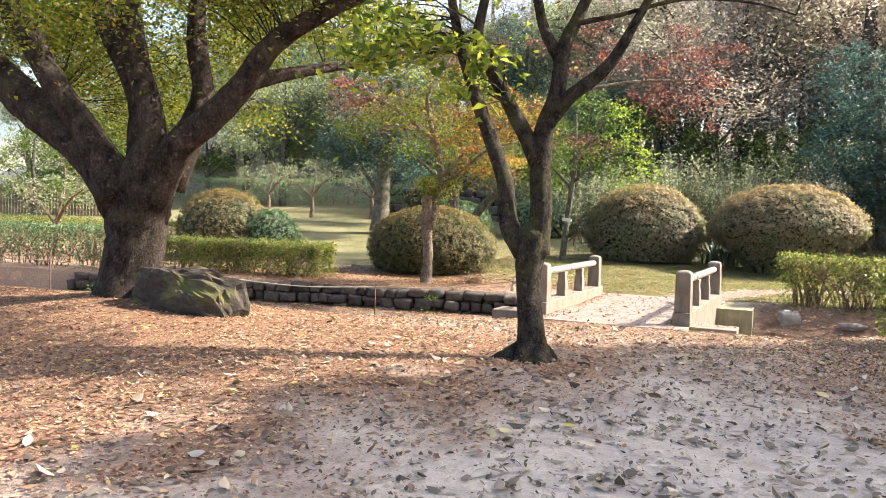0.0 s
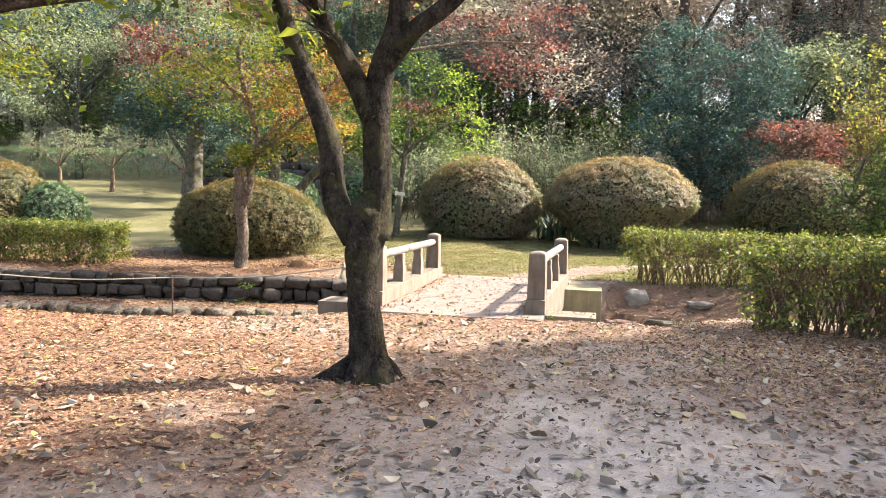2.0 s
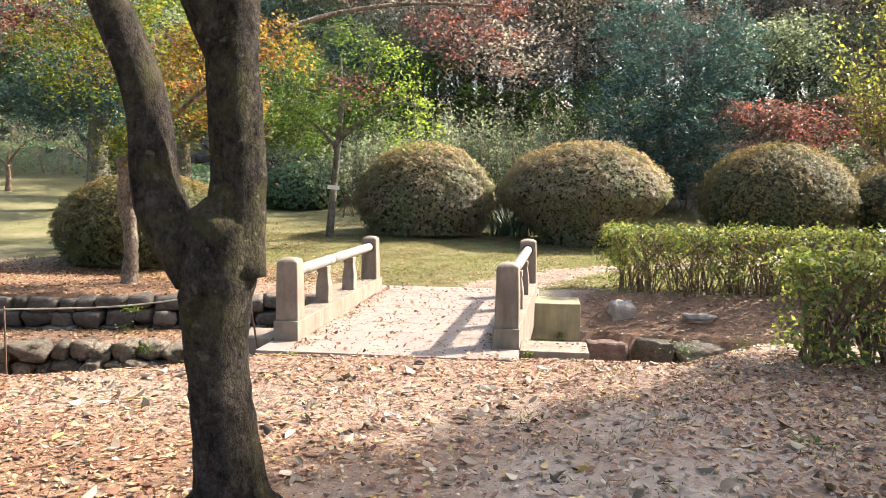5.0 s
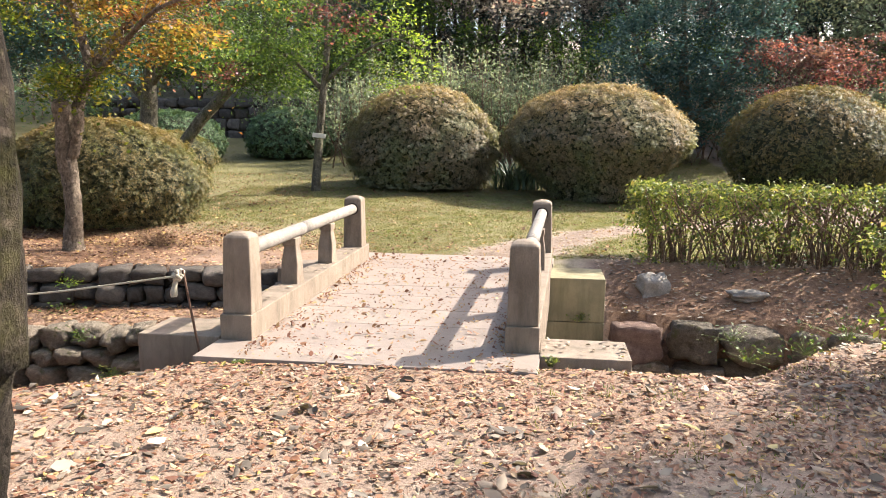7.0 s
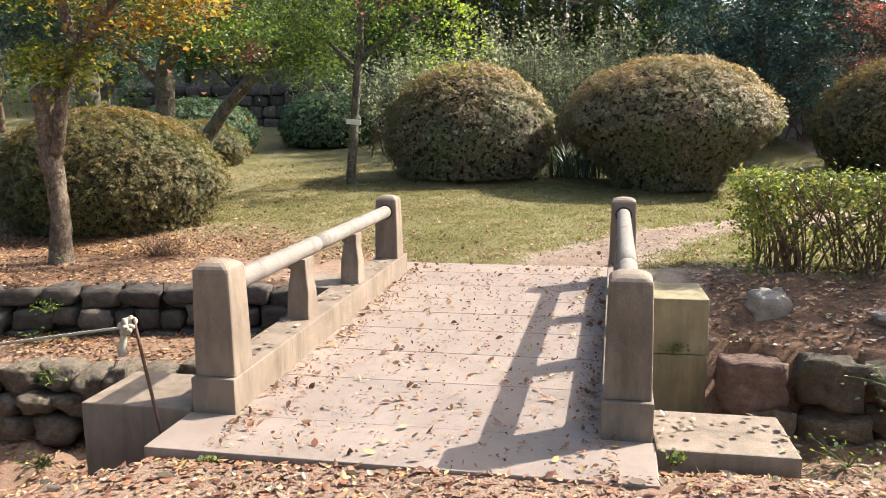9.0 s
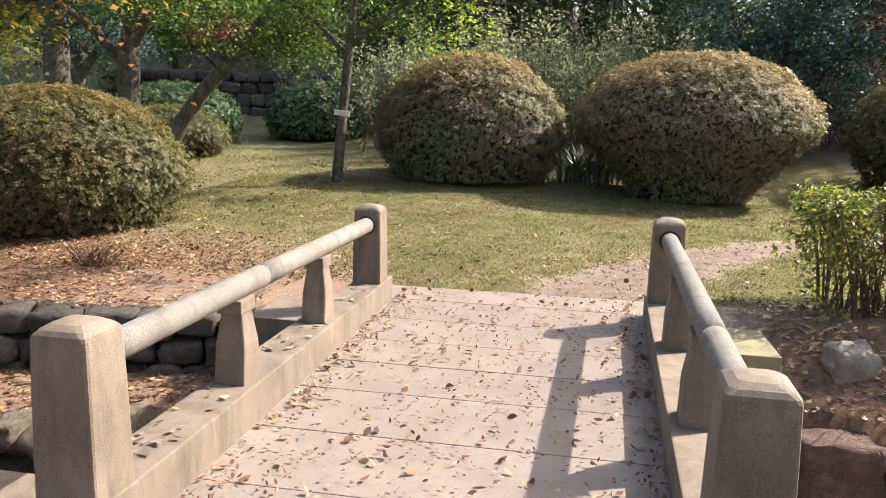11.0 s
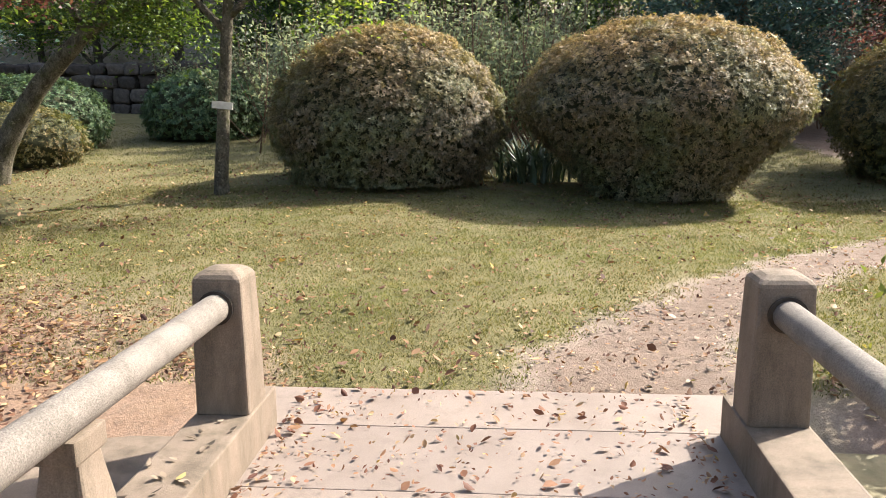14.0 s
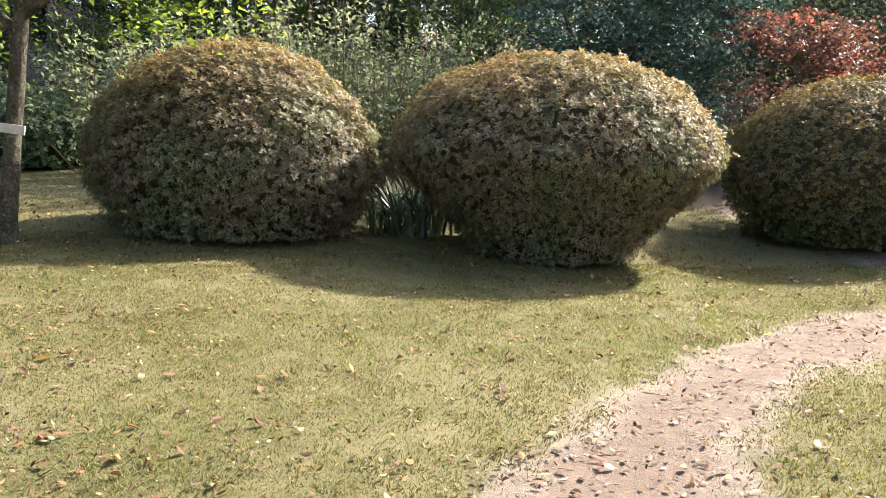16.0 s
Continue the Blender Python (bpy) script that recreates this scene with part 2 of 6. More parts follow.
def tex(nd, ln, scale, detail=6, rough=0.6, coords="Object", stretch=None):
    tc = nd.new("ShaderNodeTexCoord")
    n = nd.new("ShaderNodeTexNoise")
    n.inputs["Scale"].default_value, n.inputs["Detail"].default_value, n.inputs["Roughness"].default_value = scale, detail, rough
    src = tc.outputs[coords]
    if stretch:
        mp = nd.new("ShaderNodeMapping")
        mp.inputs["Scale"].default_value = stretch
        ln.new(src, mp.inputs["Vector"])
        src = mp.outputs["Vector"]
    ln.new(src, n.inputs["Vector"])
    return n.outputs["Fac"]


def mix(nd, ln, fac, a, b, mode="MIX"):
    m = nd.new("ShaderNodeMix")
    m.data_type, m.blend_type = "RGBA", mode
    for sock, val in ((m.inputs["Factor"], fac), (m.inputs["A"], a), (m.inputs["B"], b)):
        if isinstance(val, bpy.types.NodeSocket):
            ln.new(val, sock)
        elif isinstance(val, (int, float)):
            sock.default_value = val
        else:
            sock.default_value = (*val, 1)
    return m.outputs["Result"]


def bump(nd, ln, bsdf, height, strength=0.4, distance=0.01):
    b = nd.new("ShaderNodeBump")
    b.inputs["Strength"].default_value, b.inputs["Distance"].default_value = strength, distance
    ln.new(height, b.inputs["Height"])
    ln.new(b.outputs["Normal"], bsdf.inputs["Normal"])


def leaf_material(name, stops, through_light=0.4, rough=0.5, patch=0.8, second=None, tips=None, glow=(1.5, 1.45, 0.8)):
    """Leaves: colour by leaf and by patch, with light shining through."""
    m, nd, ln, bsdf = nodes(name)
    geo = nd.new("ShaderNodeNewGeometry")
    col = ramp(nd, ln, geo.outputs["Random Per Island"], stops)
    big = tex(nd, ln, patch, 3)
    if second:
        sec = ramp(nd, ln, geo.outputs["Random Per Island"], second)
        fac = ramp(nd, ln, big, [(0.42, (0, 0, 0)), (0.58, (1, 1, 1))])
        col = mix(nd, ln, fac, col, sec)
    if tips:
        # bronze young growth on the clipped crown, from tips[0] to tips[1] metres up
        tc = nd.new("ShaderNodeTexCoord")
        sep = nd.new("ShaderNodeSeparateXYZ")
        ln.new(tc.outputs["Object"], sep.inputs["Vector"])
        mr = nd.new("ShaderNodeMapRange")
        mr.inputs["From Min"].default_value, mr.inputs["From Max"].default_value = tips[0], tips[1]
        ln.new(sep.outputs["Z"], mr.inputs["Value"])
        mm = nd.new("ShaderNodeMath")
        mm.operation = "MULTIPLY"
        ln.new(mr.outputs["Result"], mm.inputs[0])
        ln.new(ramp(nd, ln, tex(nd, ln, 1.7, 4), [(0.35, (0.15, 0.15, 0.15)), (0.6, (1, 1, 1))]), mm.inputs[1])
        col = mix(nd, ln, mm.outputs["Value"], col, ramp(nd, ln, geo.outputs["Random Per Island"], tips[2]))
    shade = ramp(nd, ln, tex(nd, ln, patch * 5, 2), [(0.3, (0.7, 0.7, 0.7)), (0.7, (1.15, 1.15, 1.15))])
    col = mix(nd, ln, 1.0, col, shade, "MULTIPLY")
    ln.new(col, bsdf.inputs["Base Color"])
    bsdf.inputs["Roughness"].default_value = rough
    bsdf.inputs["Specular IOR Level"].default_value = 0.3
    tr = nd.new("ShaderNodeBsdfTranslucent")
    warm = mix(nd, ln, 1.0, col, glow, "MULTIPLY")
    ln.new(warm, tr.inputs["Color"])
    ms = nd.new("ShaderNodeMixShader")
    ms.inputs["Fac"].default_value = through_light
    ln.new(bsdf.outputs["BSDF"], ms.inputs[1])
    ln.new(tr.outputs["BSDF"], ms.inputs[2])
    ln.new(ms.outputs["Shader"], nd["Material Output"].inputs["Surface"])
    return m


def rock_material(name, dark, light, scale=6.0, moss=None, rough=0.9, bumpy=0.6, moss_at=0.62, vary=0.35):
    m, nd, ln, bsdf = nodes(name)
    n1, n2 = tex(nd, ln, scale, 8, 0.65), tex(nd, ln, scale * 7, 4, 0.7)
    col = ramp(nd, ln, n1, [(0.3, dark), (0.7, light)])
    grain = ramp(nd, ln, n2, [(0.35, (0.72, 0.72, 0.72)), (0.65, (1.2, 1.2, 1.2))])
    col = mix(nd, ln, 0.8, col, grain, "MULTIPLY")
    info = nd.new("ShaderNodeObjectInfo")
    tone = ramp(nd, ln, info.outputs["Random"], [(0, (1 - vary, 1 - vary, 1 - vary)), (1, (1 + vary, 1 + vary * 0.9, 1 + vary * 0.8))])
    col = mix(nd, ln, 1.0, col, tone, "MULTIPLY")
    if moss:
        f = ramp(nd, ln, tex(nd, ln, scale * 0.6, 5, 0.7), [(moss_at - 0.05, (0, 0, 0)), (moss_at + 0.1, (0.85, 0.85, 0.85))])
        col = mix(nd, ln, f, col, moss)
    ln.new(col, bsdf.inputs["Base Color"])
    bsdf.inputs["Roughness"].default_value = rough
    bsdf.inputs["Specular IOR Level"].default_value = 0.2
    both = nd.new("ShaderNodeMath")
    both.operation = "ADD"
    ln.new(n1, both.inputs[0])
    ln.new(n2, both.inputs[1])
    bump(nd, ln, bsdf, both.outputs["Value"], bumpy, 0.03)
    return m


def bark_material(name, dark, light, moss=None, scale=9.0, moss_at=0.55):
    m, nd, ln, bsdf = nodes(name)
    n1 = tex(nd, ln, scale * 0.7, 8, 0.75, stretch=(1, 1, 0.6))
    n2 = tex(nd, ln, scale * 4, 6, 0.75, stretch=(1, 1, 0.75))
    col = ramp(nd, ln, n1, [(0.38, dark), (0.64, light)])
    col = mix(nd, ln, 0.9, col, ramp(nd, ln, n2, [(0.38, (0.45, 0.45, 0.45)), (0.62, (1.4, 1.4, 1.4))]), "MULTIPLY")
    if moss:
        f = ramp(nd, ln, tex(nd, ln, 2.3, 6, 0.75), [(moss_at - 0.07, (0, 0, 0)), (moss_at + 0.12, (0.8, 0.8, 0.8))])
        col = mix(nd, ln, f, col, moss)
    lichen = ramp(nd, ln, tex(nd, ln, scale * 1.6, 3, 0.5), [(0.64, (0, 0, 0)), (0.7, (0.55, 0.55, 0.55))])
    col = mix(nd, ln, lichen, col, tuple(min(1.0, c * 1.9) for c in light))
    ln.new(col, bsdf.inputs["Base Color"])
    bsdf.inputs["Roughness"].default_value = 0.95
    bsdf.inputs["Specular IOR Level"].default_value = 0.12
    bump(nd, ln, bsdf, n2, 1.0, 0.05)
    return m


def ground_material():
    m, nd, ln, bsdf = nodes("earth_and_turf")
    at = {}
    for key in ("turf", "path", "litter"):
        a = nd.new("ShaderNodeAttribute")
        a.attribute_name = key
        at[key] = a.outputs["Fac"]
    fine, mid, wide = tex(nd, ln, 60, 6, 0.75), tex(nd, ln, 7, 6, 0.65), tex(nd, ln, 0.7, 4)
    soil = ramp(nd, ln, mid, [(0.25, (0.33, 0.278, 0.245)), (0.75, (0.58, 0.51, 0.455))])
    damp = ramp(nd, ln, wide, [(0.35, (0.82, 0.82, 0.84)), (0.65, (1.12, 1.1, 1.06))])
    soil = mix(nd, ln, 1.0, soil, damp, "MULTIPLY")
    dust = ramp(nd, ln, mid, [(0.25, (0.17, 0.125, 0.097)), (0.75, (0.275, 0.21, 0.168))])
    turf = ramp(nd, ln, mid, [(0.2, (0.085, 0.086, 0.034)), (0.55, (0.15, 0.137, 0.06)), (0.8, (0.215, 0.172, 0.085))])
    turf = mix(nd, ln, ramp(nd, ln, wide, [(0.4, (0, 0, 0)), (0.62, (0.5, 0.5, 0.5))]), turf, (0.25, 0.215, 0.12))
    duff = ramp(nd, ln, tex(nd, ln, 24, 7, 0.8), [(0.3, (0.1, 0.058, 0.038)), (0.5, (0.23, 0.135, 0.085)), (0.7, (0.3, 0.19, 0.12))])
    col = mix(nd, ln, at["turf"], soil, turf)
    col = mix(nd, ln, at["path"], col, dust)
    col = mix(nd, ln, at["litter"], col, duff)
    col = mix(nd, ln, 0.7, col, ramp(nd, ln, fine, [(0.3, (0.66, 0.66, 0.66)), (0.7, (1.28, 1.28, 1.28))]), "MULTIPLY")
    ln.new(col, bsdf.inputs["Base Color"])
    bsdf.inputs["Roughness"].default_value = 0.95
    bsdf.inputs["Specular IOR Level"].default_value = 0.2
    both = nd.new("ShaderNodeMath")
    both.operation = "ADD"
    ln.new(fine, both.inputs[0])
    ln.new(mid, both.inputs[1])
    bump(nd, ln, bsdf, both.outputs["Value"], 0.7, 0.03)
    return m


def concrete_material(name, dark, light, stain, stain_at=0.6, speck=0.45, rough=0.8, relief=0.35):
    """Washed granite concrete with dark run-off stains."""
    m, nd, ln, bsdf = nodes(name)
    n1, n2 = tex(nd, ln, 3.0, 7, 0.65), tex(nd, ln, 170, 4, 0.8)
    run = tex(nd, ln, 6, 6, 0.7, stretch=(1, 1, 0.22))
    col = ramp(nd, ln, n1, [(0.3, dark), (0.7, light)])
    f = ramp(nd, ln, run, [(stain_at - 0.08, (0, 0, 0)), (stain_at + 0.15, (0.8, 0.8, 0.8))])
    col = mix(nd, ln, f, col, stain)
    col = mix(nd, ln, speck, col, ramp(nd, ln, n2, [(0.36, (0.5, 0.5, 0.5)), (0.64, (1.35, 1.35, 1.35))]), "MULTIPLY")
    info = nd.new("ShaderNodeObjectInfo")
    tone = ramp(nd, ln, info.outputs["Random"], [(0, (0.92, 0.92, 0.92)), (1, (1.07, 1.06, 1.04))])
    col = mix(nd, ln, 1.0, col, tone, "MULTIPLY")
    ln.new(col, bsdf.inputs["Base Color"])
    bsdf.inputs["Roughness"].default_value = rough
    bump(nd, ln, bsdf, n2, relief, 0.004)
    return m


def plain_material(name, dark, light, scale=20, rough=0.7, metal=0.0):
    m, nd, ln, bsdf = nodes(name)
    n1 = tex(nd, ln, scale, 6, 0.7)
    ln.new(ramp(nd, ln, n1, [(0.3, dark), (0.7, light)]), bsdf.inputs["Base Color"])
    bsdf.inputs["Roughness"].default_value, bsdf.inputs["Metallic"].default_value = rough, metal
    bump(nd, ln, bsdf, n1, 0.3, 0.004)
    return m


GROUND = ground_material()
STONE = concrete_material("granite_concrete", (0.165, 0.126, 0.095), (0.255, 0.2, 0.155), (0.09, 0.072, 0.048), 0.53, 0.6, 0.8, 0.6)
DECK = concrete_material("deck_concrete", (0.188, 0.151, 0.129), (0.282, 0.232, 0.203), (0.13, 0.103, 0.086), 0.6, 0.4, 0.5, 0.25)
RAIL = concrete_material("bush_hammered_granite", (0.15, 0.131, 0.115), (0.255, 0.229, 0.205), (0.1, 0.085, 0.07), 0.58, 1.0, 0.8, 0.9)
MOSSY = concrete_material("mossy_concrete", (0.186, 0.16, 0.0935), (0.294, 0.256, 0.151), (0.132, 0.119, 0.0613), 0.5)
WALLSTONE = rock_material("wall_stone", (0.0578, 0.049, 0.0422), (0.129, 0.112, 0.0986), 5, (0.068, 0.0748, 0.0306), moss_at=0.7)
BOULDER = rock_material("boulder", (0.1, 0.083, 0.064), (0.26, 0.22, 0.176), 6, (0.075, 0.078, 0.028), moss_at=0.6, bumpy=1.0)
REDROCK = rock_material("reddish_boulder", (0.13, 0.082, 0.066), (0.28, 0.2, 0.168), 6, None, bumpy=1.0)
PALE_ROCK = rock_material("pale_rock", (0.192, 0.172, 0.152), (0.32, 0.296, 0.264), 5)
MOSSROCK = rock_material("mossy_rock", (0.036, 0.0288, 0.0228), (0.108, 0.087, 0.069), 3.6, (0.12, 0.12, 0.033), moss_at=0.55)
BARK = bark_material("grey_bark", (0.013, 0.0104, 0.0084), (0.092, 0.073, 0.057), (0.102, 0.0952, 0.0306), 11, 0.56)
YOUNGBARK = bark_material("young_grey_bark", (0.075, 0.066, 0.05), (0.23, 0.205, 0.16), (0.1, 0.11, 0.04), 11, 0.56)
BIGBARK = bark_material("brown_bark", (0.018, 0.0132, 0.0105), (0.088, 0.066, 0.054), (0.08, 0.072, 0.036), 7, 0.6)
PALEBARK = bark_material("pale_bark", (0.12, 0.092, 0.07), (0.3, 0.238, 0.185), None, 7)
TWIG = bark_material("twig", (0.13, 0.082, 0.056), (0.31, 0.215, 0.148), None, 12)
TWIG_DARK = bark_material("dark_twig", (0.06, 0.052, 0.042), (0.14, 0.12, 0.1), None, 12)
# dark leaf green: the shade inside the domes, put into colour
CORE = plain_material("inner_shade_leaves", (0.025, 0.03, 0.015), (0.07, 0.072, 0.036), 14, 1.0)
IRON = plain_material("rusty_iron", (0.07, 0.04, 0.028), (0.16, 0.09, 0.06), 40, 0.8, 0.3)
ROPE = plain_material("weathered_rope", (0.274, 0.242, 0.19), (0.446, 0.401, 0.317), 60, 0.95)
TAGMAT = plain_material("tag_plate", (0.5, 0.46, 0.4), (0.68, 0.64, 0.58), 15, 0.6)
WOOD = bark_material("fence_wood", (0.18, 0.12, 0.08), (0.34, 0.24, 0.17), None, 6)

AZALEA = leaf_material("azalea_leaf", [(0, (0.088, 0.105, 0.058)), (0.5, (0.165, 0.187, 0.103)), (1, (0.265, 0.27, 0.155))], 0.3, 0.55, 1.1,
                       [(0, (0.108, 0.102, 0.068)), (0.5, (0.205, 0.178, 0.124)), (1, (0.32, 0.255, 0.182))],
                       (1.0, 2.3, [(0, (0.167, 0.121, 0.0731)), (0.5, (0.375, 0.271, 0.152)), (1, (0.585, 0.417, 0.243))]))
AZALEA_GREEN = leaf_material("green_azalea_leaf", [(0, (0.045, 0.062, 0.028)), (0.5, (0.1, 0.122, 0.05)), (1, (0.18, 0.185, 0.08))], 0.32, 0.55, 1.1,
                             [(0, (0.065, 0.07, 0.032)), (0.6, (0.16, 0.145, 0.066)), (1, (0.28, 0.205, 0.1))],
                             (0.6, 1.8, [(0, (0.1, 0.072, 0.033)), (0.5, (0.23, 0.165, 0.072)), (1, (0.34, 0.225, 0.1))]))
DARKDOME = leaf_material("dark_green_leaf", [(0, (0.0439, 0.0808, 0.0439)), (0.6, (0.107, 0.181, 0.0884)), (1, (0.228, 0.301, 0.154))], 0.25, 0.45)
HEDGE = leaf_material("hedge_leaf", [(0, (0.0552, 0.0799, 0.0253)), (0.5, (0.153, 0.193, 0.0531)), (0.85, (0.271, 0.291, 0.0812)), (1, (0.33, 0.26, 0.1))], 0.42, 0.45, 1.2)
MAPLE_YG = leaf_material("maple_yellow_green", [(0, (0.0472, 0.0766, 0.0171)), (0.5, (0.123, 0.159, 0.0268)), (0.85, (0.236, 0.236, 0.0375)), (1, (0.311, 0.225, 0.0429))], 0.5, 0.5, 0.6)
MAPLE_OR = leaf_material("maple_orange", [(0, (0.09, 0.034, 0.022)), (0.4, (0.24, 0.095, 0.038)), (0.8, (0.35, 0.165, 0.055)), (1, (0.29, 0.21, 0.06))], 0.5, 0.5, 0.9,
                         [(0, (0.116, 0.098, 0.026)), (0.6, (0.251, 0.215, 0.0487)), (1, (0.404, 0.296, 0.0707))])
MAPLE_RED = leaf_material("maple_dark_red", [(0, (0.0481, 0.0173, 0.0219)), (0.5, (0.136, 0.0503, 0.0576)), (0.9, (0.243, 0.103, 0.112)), (1, (0.321, 0.142, 0.115))], 0.4, 0.5, 0.9)
MAPLE_BRIGHT = leaf_material("maple_crimson", [(0, (0.068, 0.026, 0.0348)), (0.6, (0.182, 0.0652, 0.0797)), (1, (0.42, 0.13, 0.13))], 0.5, 0.5, 0.7,
                             [(0, (0.0642, 0.0374, 0.0426)), (1, (0.167, 0.0847, 0.091))])
BROADLEAF = leaf_material("broad_leaf", [(0, (0.063, 0.105, 0.0263)), (0.5, (0.168, 0.231, 0.0473)), (0.8, (0.357, 0.399, 0.0735)), (1, (0.525, 0.493, 0.0945))], 0.55, 0.4, 1.5)
TREELEAF = leaf_material("green_leaf", [(0, (0.0357, 0.0714, 0.0214)), (0.6, (0.0952, 0.155, 0.0357)), (1, (0.238, 0.321, 0.0595))], 0.33, 0.5, 0.6)
# lighter copy of the green leaf, with sun on it put into the colour
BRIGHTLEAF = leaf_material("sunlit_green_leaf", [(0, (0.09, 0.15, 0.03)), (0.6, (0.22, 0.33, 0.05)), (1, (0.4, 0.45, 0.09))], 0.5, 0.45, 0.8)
EVERGREEN = leaf_material("evergreen_leaf", [(0, (0.036, 0.075, 0.066)), (0.6, (0.068, 0.124, 0.112)), (1, (0.125, 0.195, 0.175))], 0.22, 0.6, 0.5, glow=(1.2, 1.3, 1.0))
# brown and grey-green wood leaves are paled: distance haze put into their colour
BROWNWOOD = leaf_material("hazed_brown_wood_leaf", [(0, (0.24, 0.2, 0.168)), (0.5, (0.35, 0.296, 0.25)), (1, (0.48, 0.405, 0.34))], 0.55, 0.6, 0.25,
                          [(0, (0.21, 0.21, 0.155)), (0.6, (0.32, 0.31, 0.225)), (1, (0.45, 0.425, 0.31))], glow=(1.15, 1.1, 1.0))
GREYGREEN = leaf_material("hazed_grey_green_leaf", [(0, (0.103, 0.128, 0.0836)), (0.6, (0.248, 0.285, 0.185)), (1, (0.4, 0.44, 0.29))], 0.52, 0.55, 0.5, glow=(1.2, 1.2, 0.9))
YELLOWSHRUB = leaf_material("yellow_shrub_leaf", [(0, (0.08, 0.1, 0.03)), (0.5, (0.185, 0.2, 0.058)), (0.85, (0.31, 0.3, 0.085)), (1, (0.33, 0.24, 0.07))], 0.5, 0.5, 0.9)
IRIS = leaf_material("sword_leaf", [(0, (0.05, 0.085, 0.055)), (1, (0.15, 0.2, 0.14))], 0.2, 0.4)
GRASS = leaf_material("grass_blade", [(0, (0.075, 0.086, 0.03)), (0.5, (0.165, 0.162, 0.062)), (0.8, (0.215, 0.18, 0.082)), (1, (0.28, 0.23, 0.12))], 0.35, 0.6, 0.6,
                      [(0, (0.09, 0.11, 0.036)), (0.6, (0.18, 0.195, 0.068)), (1, (0.27, 0.255, 0.11))])
RUSSET = leaf_material("russet_fallen_leaf", [(0, (0.06, 0.028, 0.02)), (0.35, (0.16, 0.075, 0.042)), (0.7, (0.3, 0.165, 0.085)), (0.9, (0.42, 0.3, 0.18)), (1, (0.45, 0.3, 0.07))], 0.12, 0.6, 0.8)
FALLEN = leaf_material("fallen_leaf", [(0, (0.088, 0.034, 0.025)), (0.3, (0.205, 0.093, 0.058)), (0.65, (0.31, 0.17, 0.1)), (0.93, (0.42, 0.3, 0.185)), (1, (0.5, 0.35, 0.09))], 0.15, 0.6, 0.8)
FALLEN_GREY = leaf_material("faded_fallen_leaf", [(0, (0.05, 0.04, 0.03)), (0.4, (0.18, 0.14, 0.11)), (0.75, (0.3, 0.235, 0.175)), (0.95, (0.46, 0.4, 0.33)), (1, (0.42, 0.34, 0.1))], 0.12, 0.6, 0.8)

# ---- the ground: one sheet to the horizon ----


def axis(*runs):
    out = []
    for a, b, s in runs:
        out.append(np.arange(a, b, s))
    return np.concatenate(out)


def build_ground():
    xs = axis((-640, -60, 58), (-60, -20, 2.0), (-20, -12.2, 0.4), (-12.2, 5.2, 0.13), (5.2, 14, 0.5), (14, 60, 2.5), (60, 641, 58))
    ys = axis((-640, -40, 60), (-40, -6, 2.0), (-6, 9.8, 0.2), (9.8, 17.6, 0.1), (17.6, 27, 0.2), (27, 46, 0.6), (46, 120, 3), (120, 661, 60))
    X, Y = np.meshgrid(xs, ys)
    Z = ground_z(X, Y)
    Z = Z + rng.normal(0, 0.006, Z.shape) * (np.abs(X) < 14) * np.where(Y > 16.9, 0.35, 1.0)
    v = np.stack([X, Y, Z], -1).reshape(-1, 3)
    w, h = len(xs), len(ys)
    i = np.arange(h - 1)[:, None] * w + np.arange(w - 1)[None, :]
    f = np.stack([i, i + 1, i + 1 + w, i + w], -1).reshape(-1, 4)
    me = mesh_np("ground", v, f, GROUND, True)
    for key, fn in (("turf", turf_mask), ("path", path_mask), ("litter", litter_mask)):
        a = me.attributes.new(key, "FLOAT", "POINT")
        a.data.foreach_set("value", np.asarray(fn(X, Y), dtype=np.float32).ravel())
    ob = new("ground", me)
    tagged(ob, "bare earth and short dry autumn lawn with a trodden path", "ground", kind="structure")


build_ground()

# ---- the footbridge ----
SOIL_AND_SHADE = plain_material("packed_soil_and_shade", (0.03, 0.024, 0.018), (0.07, 0.055, 0.042), 18, 1.0)
DECK_L, DECK_R = -3.72, -1.73
CURB = 0.26
P_NEAR, P_FAR = (12.37, 12.61), (16.07, 16.31)
CURB_Z, POST_Z, RAIL_Z = 0.2, 0.845, 0.685


def rounded_square(k, r, per=3):
    """Corners of a square of half-width k, rounded by r."""
    out = []
    for q in range(4):
        cx, cy = ((1, 1), (-1, 1), (-1, -1), (1, -1))[q]
        for j in range(per):
            a = math.pi / 2 * (q + j / (per - 1))
            out.append((cx * (k - r) + r * math.cos(a), cy * (k - r) + r * math.sin(a)))
    return out


def loft(sections):
    """A closed solid through (half-width, corner radius, height) sections."""
    bm = bmesh.new()
    rings = [[bm.verts.new((x, y, z)) for x, y in rounded_square(k, r)] for k, r, z in sections]
    n = len(rings[0])
    for p, q in zip(rings, rings[1:]):
        for i in range(n):
            bm.faces.new((p[i], p[(i + 1) % n], q[(i + 1) % n], q[i]))
    bm.faces.new(rings[-1])
    bm.faces.new(rings[0][::-1])
    return bm


def post_mesh(w):
    """A square granite post, tapering slightly."""
    h = POST_Z - CURB_Z - 0.055
    return loft([(w / 2, 0.012, 0), (w / 2 * 0.985, 0.013, h * 0.3), (w / 2 * 0.955, 0.014, h * 0.65), (w / 2 * 0.91, 0.016, h)])


